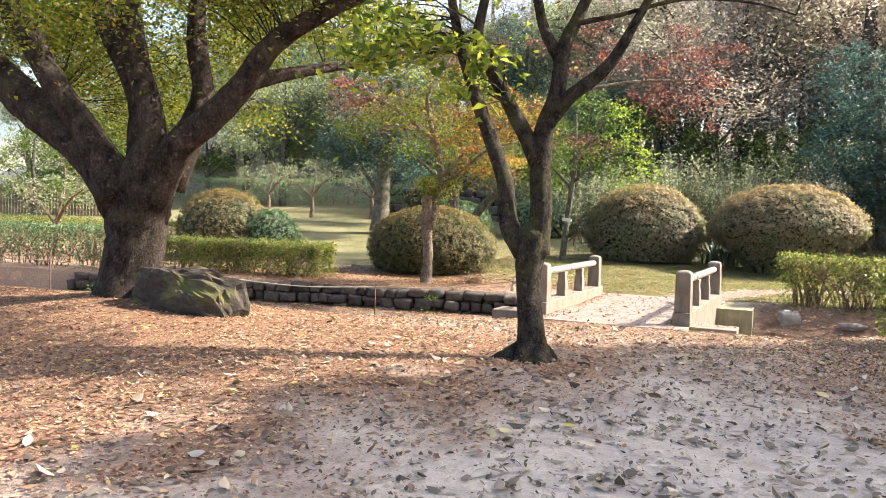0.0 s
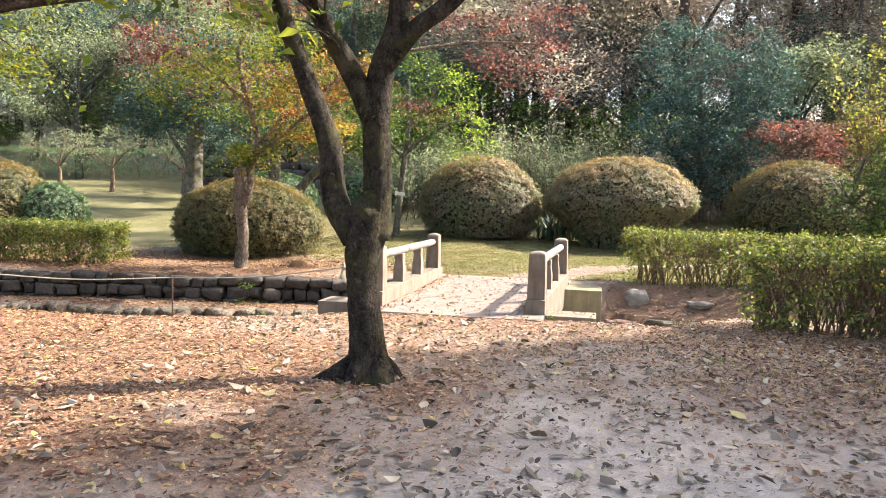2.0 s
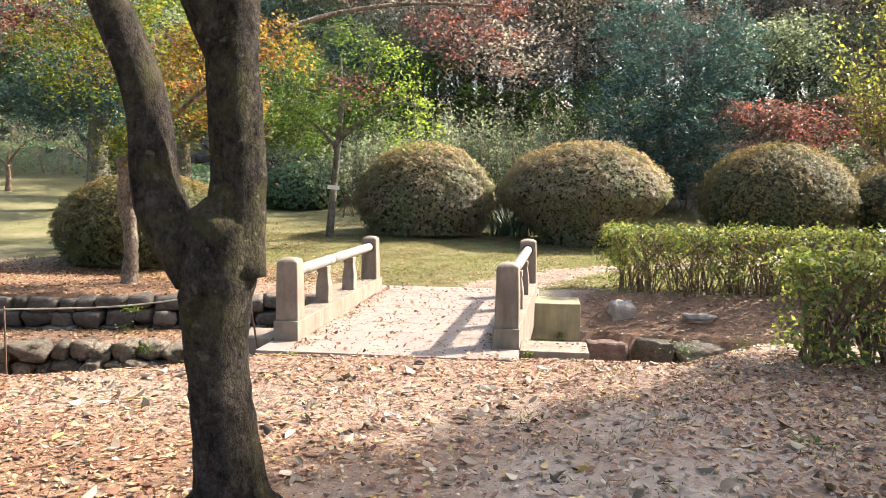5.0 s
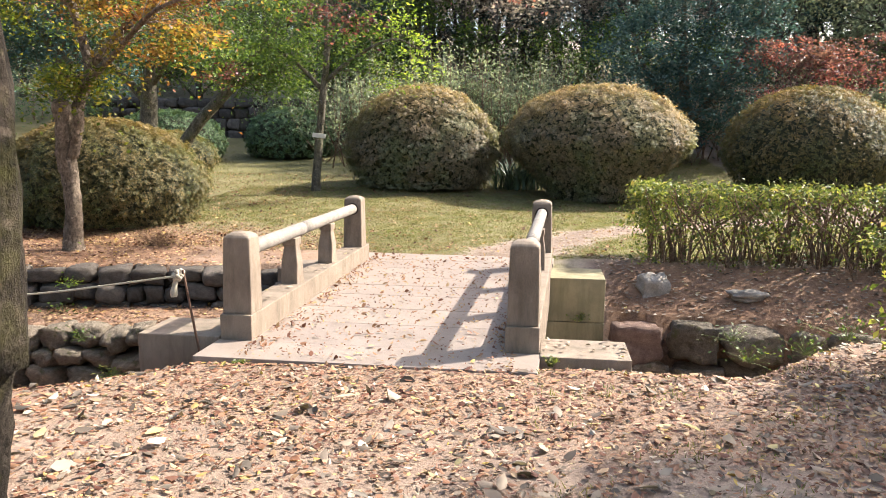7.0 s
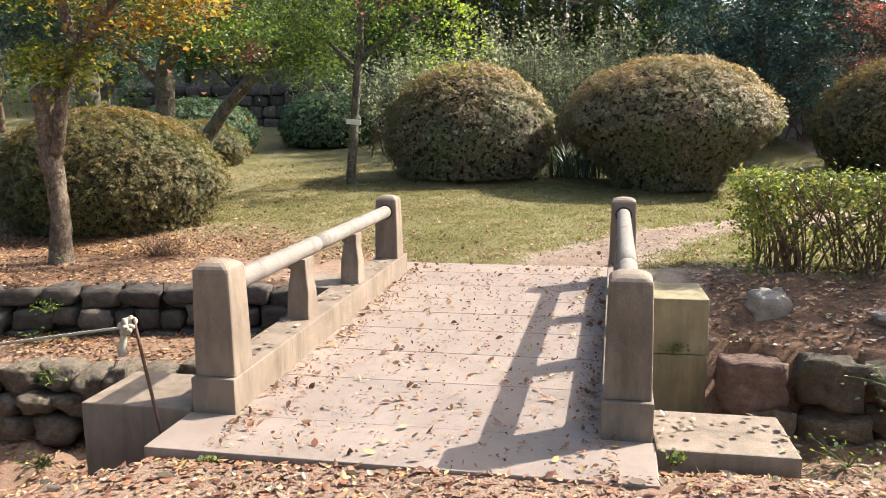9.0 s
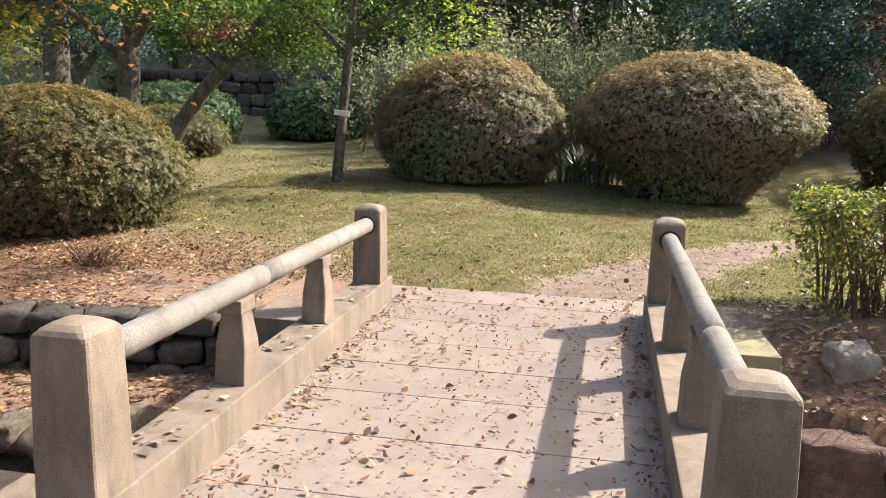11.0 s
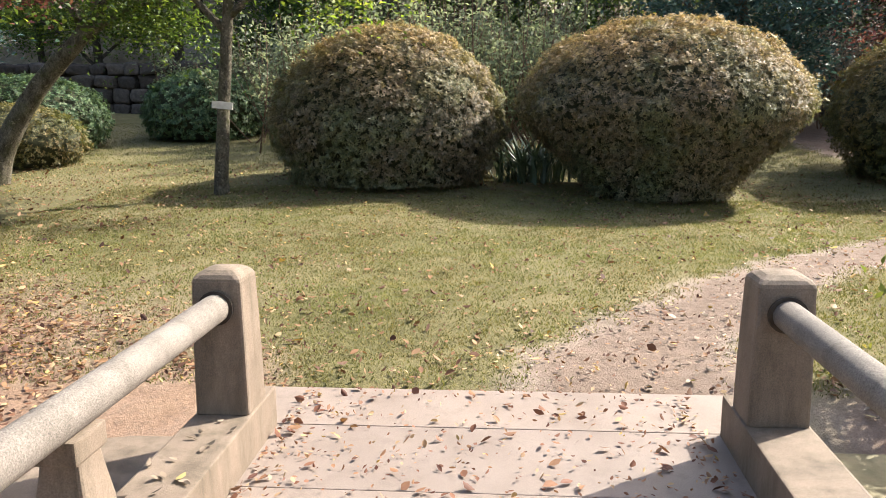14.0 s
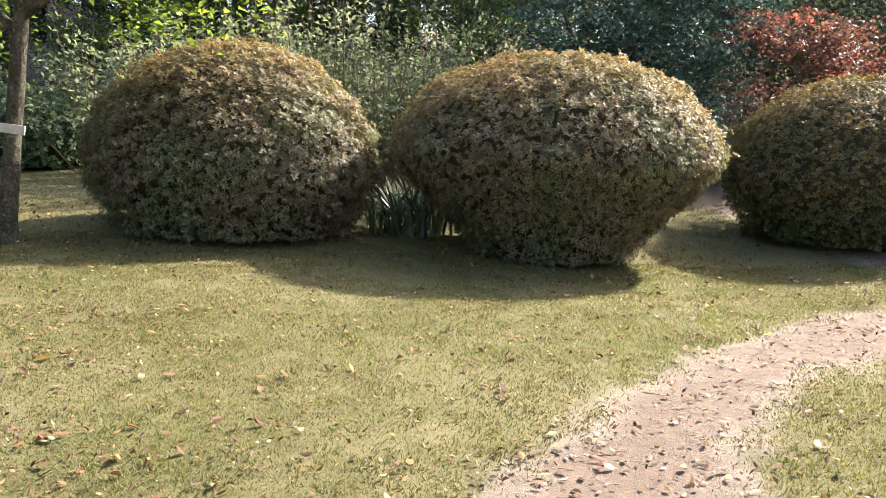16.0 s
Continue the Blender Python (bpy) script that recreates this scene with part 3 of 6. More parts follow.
def cap_mesh(w):
    """The low rounded cap of a post."""
    k, h = w / 2 * 0.91, POST_Z - CURB_Z - 0.0548
    return loft([(k, 0.016, h), (k * 0.97, 0.02, h + 0.014), (k * 0.86, 0.03, h + 0.03), (k * 0.62, 0.03, h + 0.046), (k * 0.25, 0.02, h + 0.055)])


def baluster_mesh():
    """A squat tapered stone support."""
    h = RAIL_Z - CURB_Z - 0.05
    bm = loft([(0.105, 0.012, 0.0), (0.102, 0.012, 0.05), (0.085, 0.012, 0.2), (0.066, 0.012, h - 0.11), (0.062, 0.012, h - 0.074)])
    for v in bm.verts:
        v.co.x *= 0.8 if v.co.z < 0.1 else 0.95
    return bm


def splay(x, y):
    return 0.115 * (y - 12.4) / 3.7 * min(max((x + 3.72) / 1.99, 0), 1.15)


def build_bridge():
    cx = (DECK_L + DECK_R) / 2
    br = thing("footbridge", (cx, 14.4, 0), "small granite footbridge with low rails over a ditch, strewn with leaves", "bridge")
    inv = Matrix.Translation((-cx, -14.4, 0))

    def put(name, bm, mat, label="", parent=None):
        # the right-hand side splays a little towards the far bank
        for v in bm.verts:
            v.co.x += splay(v.co.x, v.co.y)
        bmesh.ops.transform(bm, matrix=inv, verts=bm.verts)
        return part(name, bm, mat, parent or br, label)

    # deck slabs with open joints over a dark bearing slab
    bm = bmesh.new()
    box(bm, DECK_L - 0.2, DECK_R + 0.2, 12.45, 16.3, -0.36, -0.06)
    put("bearing_slab", bm, MOSSY, "stained underside slab")
    joints = [11.86, 12.33, 13.03, 13.63, 14.22, 14.73, 15.23, 15.82, 16.45, 16.95]
    for a, b in zip(joints, joints[1:]):
        bm = bmesh.new()
        out = 0.27 if a < 12.3 or b > 16.9 else 0.005
        box(bm, DECK_L - out, DECK_R + out, a + 0.002, b - 0.002, -0.16 if out > 0.1 else -0.055, 0.0 + 0.002 * rng.uniform(-1, 1), 0.006)
        put("slab", bm, DECK)
    for side, x0, x1 in ((-1, DECK_L - CURB, DECK_L), (1, DECK_R, DECK_R + CURB)):
        bm = bmesh.new()
        box(bm, x0, x1, 12.335, 16.44, -0.34, CURB_Z, 0.01)
        put("curb", bm, STONE, "granite kerb beam")
        xc = (x0 + x1) / 2
        for y0, y1 in (P_NEAR, P_FAR):
            bm = post_mesh(y1 - y0)
            bmesh.ops.translate(bm, vec=(xc, (y0 + y1) / 2, CURB_Z + 0.003), verts=bm.verts)
            post = put("post", bm, STONE, "square granite post")
            bm = cap_mesh(y1 - y0)
            bmesh.ops.translate(bm, vec=(xc, (y0 + y1) / 2, CURB_Z + 0.003), verts=bm.verts)
            put("cap", bm, STONE, "worn rounded cap", post)
        for y in (13.72, 14.93):
            bm = baluster_mesh()
            bmesh.ops.translate(bm, vec=(xc, y, CURB_Z + 0.001), verts=bm.verts)
            bal = put("baluster", bm, STONE, "short tapered stone baluster")
            bm = bmesh.new()
            h = RAIL_Z - CURB_Z - 0.05
            box(bm, -0.066, 0.066, -0.085, 0.085, h - 0.073, h, 0.008)
            bmesh.ops.translate(bm, vec=(xc, y, CURB_Z + 0.001), verts=bm.verts)
            put("saddle_block", bm, STONE, "small block under the rail", bal)
        cuts = [12.58, 14.02 if side < 0 else 13.4, 16.1]
        for a, b in zip(cuts, cuts[1:]):
            me = tube("rail", [(xc + splay(xc, y) - cx, y - 14.4, RAIL_Z, 0.062) for y in np.linspace(a + 0.002, b - 0.002, 5)], RAIL, 16, 2)
            part("rail", me, RAIL, br, "round stone handrail")
        for y0, y1, sgn in ((P_NEAR[0], P_NEAR[1], 1), (P_FAR[0], P_FAR[1], -1)):
            yf = y1 + 0.004 if sgn > 0 else y0 - 0.004
            # flat dark disc stands in for the shade inside the rail socket
            bm = bmesh.new()
            bmesh.ops.create_cone(bm, cap_ends=True, segments=20, radius1=0.076, radius2=0.076, depth=0.012)
            bmesh.ops.rotate(bm, matrix=Matrix.Rotation(radians(90), 3, "X"), verts=bm.verts)
            bmesh.ops.translate(bm, vec=(xc, yf, RAIL_Z), verts=bm.verts)
            put("socket_ring", bm, SOIL_AND_SHADE, "dark disc for the shaded socket round the rail end")


build_bridge()


def abutment(x0, x1, y0, y1, courses, mat, label):
    ob = thing("abutment_block", ((x0 + x1) / 2, y0, courses[0]), label, "abutment", kind="structure")
    for a, b in zip(courses, courses[1:]):
        bm = bmesh.new()
        box(bm, x0, x1, y0, y1, a + 0.003, b - 0.003, 0.012)
        bmesh.ops.translate(bm, vec=(-(x0 + x1) / 2, -y0, -courses[0]), verts=bm.verts)
        part("block", bm, mat, ob)


abutment(-4.66, -3.985, 12.3, 12.86, (-0.75, 0.03), STONE, "low pinkish concrete wing block beside the bridge")
abutment(-1.465, -0.8, 12.22, 12.74, (-0.75, -0.26, 0.02), STONE, "low pinkish concrete wing block beside the bridge")
abutment(-1.44, -0.72, 15.6, 16.32, (-1.3, -0.54, -0.015), MOSSY, "mossy concrete abutment of two courses")
abutment(-4.68, -4.0, 15.6, 16.32, (-1.3, -0.54, -0.015), STONE, "pinkish concrete abutment of two courses")

# ---- dry stone walls ----


def stone_mesh(seed, cuts=2, square=0.55, lump=0.1):
    """A rounded, slightly squared stone one unit across."""
    g = np.random.default_rng(seed)
    bm = bmesh.new()
    bmesh.ops.create_cube(bm, size=2)
    bmesh.ops.subdivide_edges(bm, edges=bm.edges[:], cuts=cuts, use_grid_fill=True)
    off = g.uniform(0, 50, 3)
    for v in bm.verts:
        d = v.co.normalized()
        p = (d * (1 - square) + v.co * square * 0.8)
        p *= 1 + lump * 2 * noise.noise(d * 1.3 + Vector(off)) + lump * 0.6 * noise.noise(d * 3.7 + Vector(off))
        v.co = p * 0.55
    return bm


STONES = []
for k in range(9):
    me = bpy.data.meshes.new("stone")
    b = stone_mesh(k, 3, 0.62, 0.14)
    b.to_mesh(me)
    b.free()
    me.materials.append(WALLSTONE)
    STONES.append(smooth(me))
BOULDERS = []
for k in range(8):
    me = bpy.data.meshes.new("boulder")
    b = stone_mesh(60 + k, 4, 0.45, 0.22)
    b.to_mesh(me)
    b.free()
    me.materials.append(BOULDER)
    BOULDERS.append(smooth(me))


def stone_wall(name, a, b, z_top, z_bot, row_h, width, meshes, label, depth=0.34, seed=1, jitter=0.04, lead=True):
    g = np.random.default_rng(seed)
    a, b = np.array(a, float), np.array(b, float)
    length = np.linalg.norm(b - a)
    d = (b - a) / length
    yaw = math.degrees(math.atan2(d[1], d[0]))
    wall = thing(name, (*a, z_bot), label, "stone wall", kind="structure", rz=yaw)
    z, row = z_top, 0
    while z > z_bot + 0.03:
        h = row_h * g.uniform(0.85, 1.2)
        s = -g.uniform(0, width) if lead else 0.0
        while s < length:
            w = width * g.uniform(0.65, 1.45)
            hh = h * g.uniform(0.9, 1.12)
            m = meshes[int(g.integers(len(meshes)))]
            ob = new("stone", m)
            ob.parent = wall
            ob.matrix_basis = Matrix.LocRotScale((s + w / 2, 0.08 * row * -0.4 + g.normal(0, jitter * 0.6), z - h / 2 - z_bot + g.normal(0, jitter * 0.35)),
                                                 Euler((g.normal(0, 0.1), g.normal(0, 0.06), g.normal(0, 0.12) + (math.pi if g.random() < 0.5 else 0))),
                                                 (w * 1.02, depth * g.uniform(0.9, 1.15), hh * 1.04))
            s += w
        z -= h * 0.97
        row += 1
    # the dark packed earth behind the joints
    bm = bmesh.new()
    box(bm, 0, length, 0.05, 0.3, -0.1, z_top - z_bot - 0.12)
    part("packing", bm, SOIL_AND_SHADE, wall, "dark packed earth in the joints")
    return wall


stone_wall("retaining_wall_upper", (-16.0, 13.6), (-4.62, 15.9), -0.06, -0.8, 0.23, 0.32, STONES, "dark rounded stones laid in three courses along the ditch", seed=3)
stone_wall("retaining_wall_lower", (-13.0, 13.0), (-4.5, 14.72), -0.5, -1.35, 0.21, 0.3, BOULDERS, "mossy round boulders lining the ditch", 0.42, seed=5, jitter=0.07)
stone_wall("retaining_wall_bank", (0.56, 15.5), (5.2, 15.25), -0.46, -1.4, 0.4, 0.48, BOULDERS, "squared mossy boulders below a leafy bank", 0.45, seed=8, jitter=0.05, lead=False)
stone_wall("retaining_wall_far", (-20.0, 36.5), (-6.0, 36.8), 3.0, 1.2, 0.45, 0.62, STONES, "dark stone wall at the back of the lawn", 0.4, seed=11)


def rock(name, at, size, mat, label, seed=0, rz=0, tilt=0, cuts=5, square=0.4, lump=0.25):
    bm = stone_mesh(seed, cuts, square, lump)
    for v in bm.verts:
        v.co += v.co.normalized() * (0.05 * noise.noise(v.co * 7 + Vector((seed, 3, 1))) - 0.13 * abs(noise.noise(v.co * 3.1 + Vector((seed, 1, 2)))))
    me = bpy.data.meshes.new(name)
    bm.to_mesh(me)
    bm.free()
    me.materials.append(mat)
    smooth(me)
    ob = new(name, me)
    ob.matrix_basis = Matrix.LocRotScale(at, Euler((radians(tilt), 0, radians(rz))), size)
    return tagged(ob, label, "rock")


def hewn_rock(name, at, size, mat, label, seed, rz=0):
    """An angular rock: the hull of scattered points, broken up a little."""
    g = np.random.default_rng(seed)
    bm = bmesh.new()
    for d in unit(g.normal(0, 1, (46, 3))):
        e = np.max(np.abs(d))
        f = (0.62 / e + 0.38) * g.uniform(0.8, 1.0)
        bm.verts.new(tuple(d * f * 0.5))
    bmesh.ops.convex_hull(bm, input=bm.verts[:])
    bmesh.ops.delete(bm, geom=[v for v in bm.verts if not v.link_faces], context="VERTS")
    bmesh.ops.triangulate(bm, faces=bm.faces[:])
    bmesh.ops.subdivide_edges(bm, edges=bm.edges[:], cuts=6, use_grid_fill=True)
    for v in bm.verts:
        v.co += v.co.normalized() * (0.1 * noise.noise(v.co * 3.5 + Vector((seed, 0, 0))) - 0.09 * abs(noise.noise(v.co * 7 + Vector((1, seed, 0)))) + 0.03 * noise.noise(v.co * 19))
    me = bpy.data.meshes.new(name)
    bm.to_mesh(me)
    bm.free()
    me.materials.append(mat)
    ob = new(name, me)
    ob.matrix_basis = Matrix.LocRotScale(at, Euler((0, 0, radians(rz))), size)
    return tagged(ob, label, "rock")


hewn_rock("garden_rock", (-7.8, 8.55, 0.3), (2.0, 1.0, 1.1), MOSSROCK, "large angular mossy rock beside the big tree", 5, -6)
rock("rock", (-10.0, 9.9, -0.02), (0.7, 0.5, 0.4), MOSSROCK, "small dark stone behind the big tree", 22, 20)
rock("rock", (-0.1, 16.15, -0.2), (0.42, 0.3, 0.34), PALE_ROCK, "pale round stone on the leafy bank", 24, 15)
rock("rock", (0.95, 15.95, -0.22), (0.42, 0.3, 0.14), PALE_ROCK, "flat pale stone on the leafy bank", 25, -10)
rock("boulder", (-0.36, 15.42, -0.68), (0.66, 0.42, 0.48), REDROCK, "reddish squared boulder in the ditch wall", 26, 4, 0, 5, 0.65, 0.15)
rock("boulder", (0.27, 15.4, -0.66), (0.6, 0.42, 0.5), BOULDER, "grey squared boulder in the ditch wall", 27, -6, 0, 5, 0.6, 0.18)
rock("boulder", (-0.3, 15.4, -1.1), (0.62, 0.42, 0.44), BOULDER, "grey mossy boulder low in the ditch wall", 31, 10, 0, 5, 0.6, 0.18)
rock("boulder", (0.32, 15.38, -1.12), (0.6, 0.42, 0.44), BOULDER, "grey mossy boulder low in the ditch wall", 32, -4, 0, 5, 0.6, 0.18)
rock("pebble", (-0.55, 2.75, 0.1), (0.13, 0.1, 0.07), PALE_ROCK, "small grey stone on bare earth", 28, 30)

# ---- rope and stakes along the near bank ----


def rope_mesh(pts, r):
    """Three strands twisted together."""
    c = catmull([(*p, r) for p in pts], 14)
    dist = np.concatenate([[0], np.cumsum(np.linalg.norm(np.diff(c[:, :3], axis=0), axis=1))])
    n = max(8, int(dist[-1] / 0.02))
    s = np.linspace(0, dist[-1], n)
    p = np.stack([np.interp(s, dist, c[:, k]) for k in range(3)], 1)
    tan = unit(np.gradient(p, axis=0))
    u = unit(np.cross(tan, np.array([0.2, 0.1, 1.0])))
    w = np.cross(tan, u)
    lines = []
    for k in range(3):
        a = s / 0.09 * 2 * np.pi + k * 2.094
        q = p + r * 0.55 * (np.cos(a)[:, None] * u + np.sin(a)[:, None] * w)
        lines.append([(*x, r * 0.55) for x in q])
    return tubes("rope", lines, ROPE, 5, 1)


def stake(x, y, top, lean=(0, 0), knot=False):
    z0 = on_ground(x, y) - 0.1
    ob = thing("rope_stake", (x, y, z0), "thin rusty iron stake holding a rope", "stake", "stakes of the rope fence")
    me = tube("rod", [(0, 0, 0, 0.009), (lean[0] * 0.5, lean[1] * 0.5, (top - z0) * 0.5, 0.009), (lean[0], lean[1], top - z0, 0.009)], IRON, 8, 4, 0.12)
    part("rod", me, IRON, ob)
    if knot:
        t = Vector((lean[0], lean[1], top - z0 - 0.04))
        g = np.random.default_rng(4)
        loops = []
        for k in range(6):
            a = np.linspace(0, 2 * np.pi, 9)
            ax = unit(g.normal(0, 1, (2, 3)))
            pts = [tuple(t + Vector(0.04 * g.normal(0, 0.5, 3)) * 0.5 + Vector(0.034 * (math.cos(q) * ax[0] + math.sin(q) * ax[1])) + Vector((-0.04, 0, 0))) for q in a]
            loops.append([(*p, 0.013) for p in pts])
        loops.append([(t.x - 0.06, t.y, t.z - 0.02, 0.016), (t.x - 0.07, t.y, t.z - 0.08, 0.02), (t.x - 0.08, t.y, t.z - 0.14, 0.03), (t.x - 0.08, t.y, t.z - 0.17, 0.024)])
        part("knot", tubes("knot", loops, ROPE, 7, 3), ROPE, ob, "frayed knot of pale rope")["kind"] = "stuff"
    return ob


stake(-4.02, 12.17, 0.58, (-0.16, -0.02), True)
stake(-6.8, 12.1, 0.3)
stake(-9.0, 10.9, 0.38)
stake(-13.2, 10.6, 0.5)
for a, b in (((-4.24, 12.15, 0.53), (-6.8, 12.1, 0.27)), ((-6.8, 12.1, 0.27), (-9.0, 10.9, 0.35)), ((-9.0, 10.9, 0.35), (-13.2, 10.6, 0.47)), ((-13.2, 10.6, 0.47), (-17.5, 10.8, 0.5))):
    mid = tuple((p + q) / 2 - (0.06 if k == 2 else 0) for k, (p, q) in enumerate(zip(a, b)))
    tagged(new("rope", rope_mesh([a, mid, b], 0.009)), "pale twisted rope strung between iron stakes", "rope", "ropes of the fence")

# ---- clipped bushes ----


def dome_profile(u, foot, belly, square, flare=1.0):
    """Radius of a clipped dome at height u (0 ground to 1 top)."""
    top = np.clip(1 - np.clip((u - belly) / (1 - belly), 0, 1) ** square, 0, 1) ** (1 / 2.0)
    q = np.clip(u / belly, 0, 1)
    low = foot + (1 - foot) * (0.5 * q + 0.5 * np.sin(q * np.pi / 2)) ** flare
    return np.where(u > belly, top, low)


def dome_bush(name, at, rx, ry, height, mat, label, count, leaf=0.05, foot=0.72, belly=0.42, square=2.1, seed=0, group="clipped bushes on the lawn", lump=0.075, flare=1.0):
    global rng
    rng = np.random.default_rng(100 + seed)
    ob = thing(name, at, label, "bush", group)
    u = np.linspace(0, 1, 200)
    r = dome_profile(u, foot, belly, square, flare)
    ds = np.hypot(np.gradient(r) * (rx + ry) / 2, np.gradient(u) * height) * (r + 0.08)
    cdf = np.cumsum(ds)
    cdf /= cdf[-1]
    # a solid heart keeps daylight from showing through; dark colour paints the inner shade
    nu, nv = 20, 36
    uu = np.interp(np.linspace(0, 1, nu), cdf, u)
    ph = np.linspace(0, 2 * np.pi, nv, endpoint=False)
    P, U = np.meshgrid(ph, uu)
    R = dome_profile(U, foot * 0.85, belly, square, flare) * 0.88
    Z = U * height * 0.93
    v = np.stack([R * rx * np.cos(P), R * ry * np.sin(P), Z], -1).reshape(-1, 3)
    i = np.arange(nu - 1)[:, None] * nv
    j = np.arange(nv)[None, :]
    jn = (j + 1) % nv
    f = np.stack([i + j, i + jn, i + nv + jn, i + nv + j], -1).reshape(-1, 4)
    part("heart", mesh_np("heart", v, f, CORE, True), CORE, ob, "solid dark shell coloured as the shaded inside of the bush")
    # shoots over the clipped face, each ending in a whorl of leaves
    per = 8
    k = count // per
    uq = np.interp(rng.random(k), cdf, u)
    pq = rng.uniform(0, 2 * np.pi, k)
    deep = rng.random(k) ** 2.2
    lumps = 0.55 * vnoise(pq * rx, uq * height * 1.3, 0.7, seed) + 0.45 * vnoise(pq * rx, uq * height * 1.2, 0.26, seed + 50)
    ragged = np.clip((0.3 - uq) / 0.3, 0, 1)
    depth = 1 + lump * lumps - 0.1 * deep - ragged * rng.random(k) * 0.14 + (rng.random(k) < 0.03) * rng.uniform(0, 0.05, k)
    rr = dome_profile(uq, foot, belly, square, flare) * depth
    pos = np.stack([rr * rx * np.cos(pq), rr * ry * np.sin(pq), np.clip(uq * height * (0.55 + 0.45 * depth), 0.03, None)], -1)
    du = 0.01
    slope = (dome_profile(np.clip(uq + du, 0, 1), foot, belly, square, flare) - dome_profile(np.clip(uq - du, 0, 1), foot, belly, square, flare)) / (2 * du)
    axis_up = unit(np.stack([np.cos(pq) / rx, np.sin(pq) / ry, -slope / height], -1))
    axis_up = unit(axis_up + np.array([0, 0, 0.45]) + rng.normal(0, 0.3, (k, 3)))
    keep = rng.random(k) > 0.35 * ragged
    part("foliage", whorls("foliage", pos[keep], axis_up[keep], per, leaf, mat), mat, ob)
    # stems at the foot
    lines = []
    for k in range(26):
        a = rng.uniform(0, 2 * np.pi)
        q = foot * rng.uniform(0.25, 0.75)
        lines.append([(q * 0.5 * rx * math.cos(a), q * 0.5 * ry * math.sin(a), -0.05, 0.022), (q * rx * math.cos(a + 0.2), q * ry * math.sin(a + 0.2), height * 0.2, 0.016),
                      (q * 1.25 * rx * math.cos(a + 0.1), q * 1.25 * ry * math.sin(a + 0.1), height * 0.42, 0.008)])
    part("stem_growth", tubes("stem_growth", lines, TWIG_DARK, 5, 3), TWIG_DARK, ob, "thin woody stems at the foot")["kind"] = "stuff"
    return ob


def bush_at(x, y):
    return (x, y, on_ground(x, y))


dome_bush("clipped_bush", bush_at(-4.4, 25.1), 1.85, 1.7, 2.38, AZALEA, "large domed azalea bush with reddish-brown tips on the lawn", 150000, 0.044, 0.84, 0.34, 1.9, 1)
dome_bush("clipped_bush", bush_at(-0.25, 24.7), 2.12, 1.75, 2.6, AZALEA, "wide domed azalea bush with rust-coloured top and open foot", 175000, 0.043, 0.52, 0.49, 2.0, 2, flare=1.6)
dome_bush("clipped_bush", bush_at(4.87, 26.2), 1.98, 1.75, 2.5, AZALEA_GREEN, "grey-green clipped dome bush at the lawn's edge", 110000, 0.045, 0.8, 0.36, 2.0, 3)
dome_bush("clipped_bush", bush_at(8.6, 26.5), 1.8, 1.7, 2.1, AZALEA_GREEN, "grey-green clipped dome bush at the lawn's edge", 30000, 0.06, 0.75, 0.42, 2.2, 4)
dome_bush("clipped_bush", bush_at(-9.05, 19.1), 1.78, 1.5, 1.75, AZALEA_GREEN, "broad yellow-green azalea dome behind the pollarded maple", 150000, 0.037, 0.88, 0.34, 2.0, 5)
dome_bush("clipped_bush", bush_at(-13.0, 29.2), 1.75, 1.5, 1.55, DARKDOME, "dark green clipped dome far across the lawn", 26000, 0.07, 0.85, 0.36, 2.2, 6)
dome_bush("clipped_bush", bush_at(-11.9, 26.8), 1.5, 1.1, 1.15, AZALEA_GREEN, "low green clipped dome beside a leaning tree", 18000, 0.06, 0.85, 0.36, 2.2, 7)
dome_bush("clipped_bush", bush_at(-9.85, 31.4), 1.45, 1.3, 1.6, DARKDOME, "dark green clipped dome far across the lawn", 24000, 0.07, 0.9, 0.36, 2.2, 8)
dome_bush("clipped_bush", bush_at(-16.4, 19.3), 1.5, 1.3, 2.1, AZALEA_GREEN, "rounded olive bush behind the low hedge", 30000, 0.06, 0.85, 0.4, 2.2, 9)
dome_bush("clipped_bush", bush_at(-14.9, 19.6), 0.95, 0.9, 1.5, DARKDOME, "smaller dark bush behind the low hedge", 16000, 0.06, 0.85, 0.4, 2.2, 10)


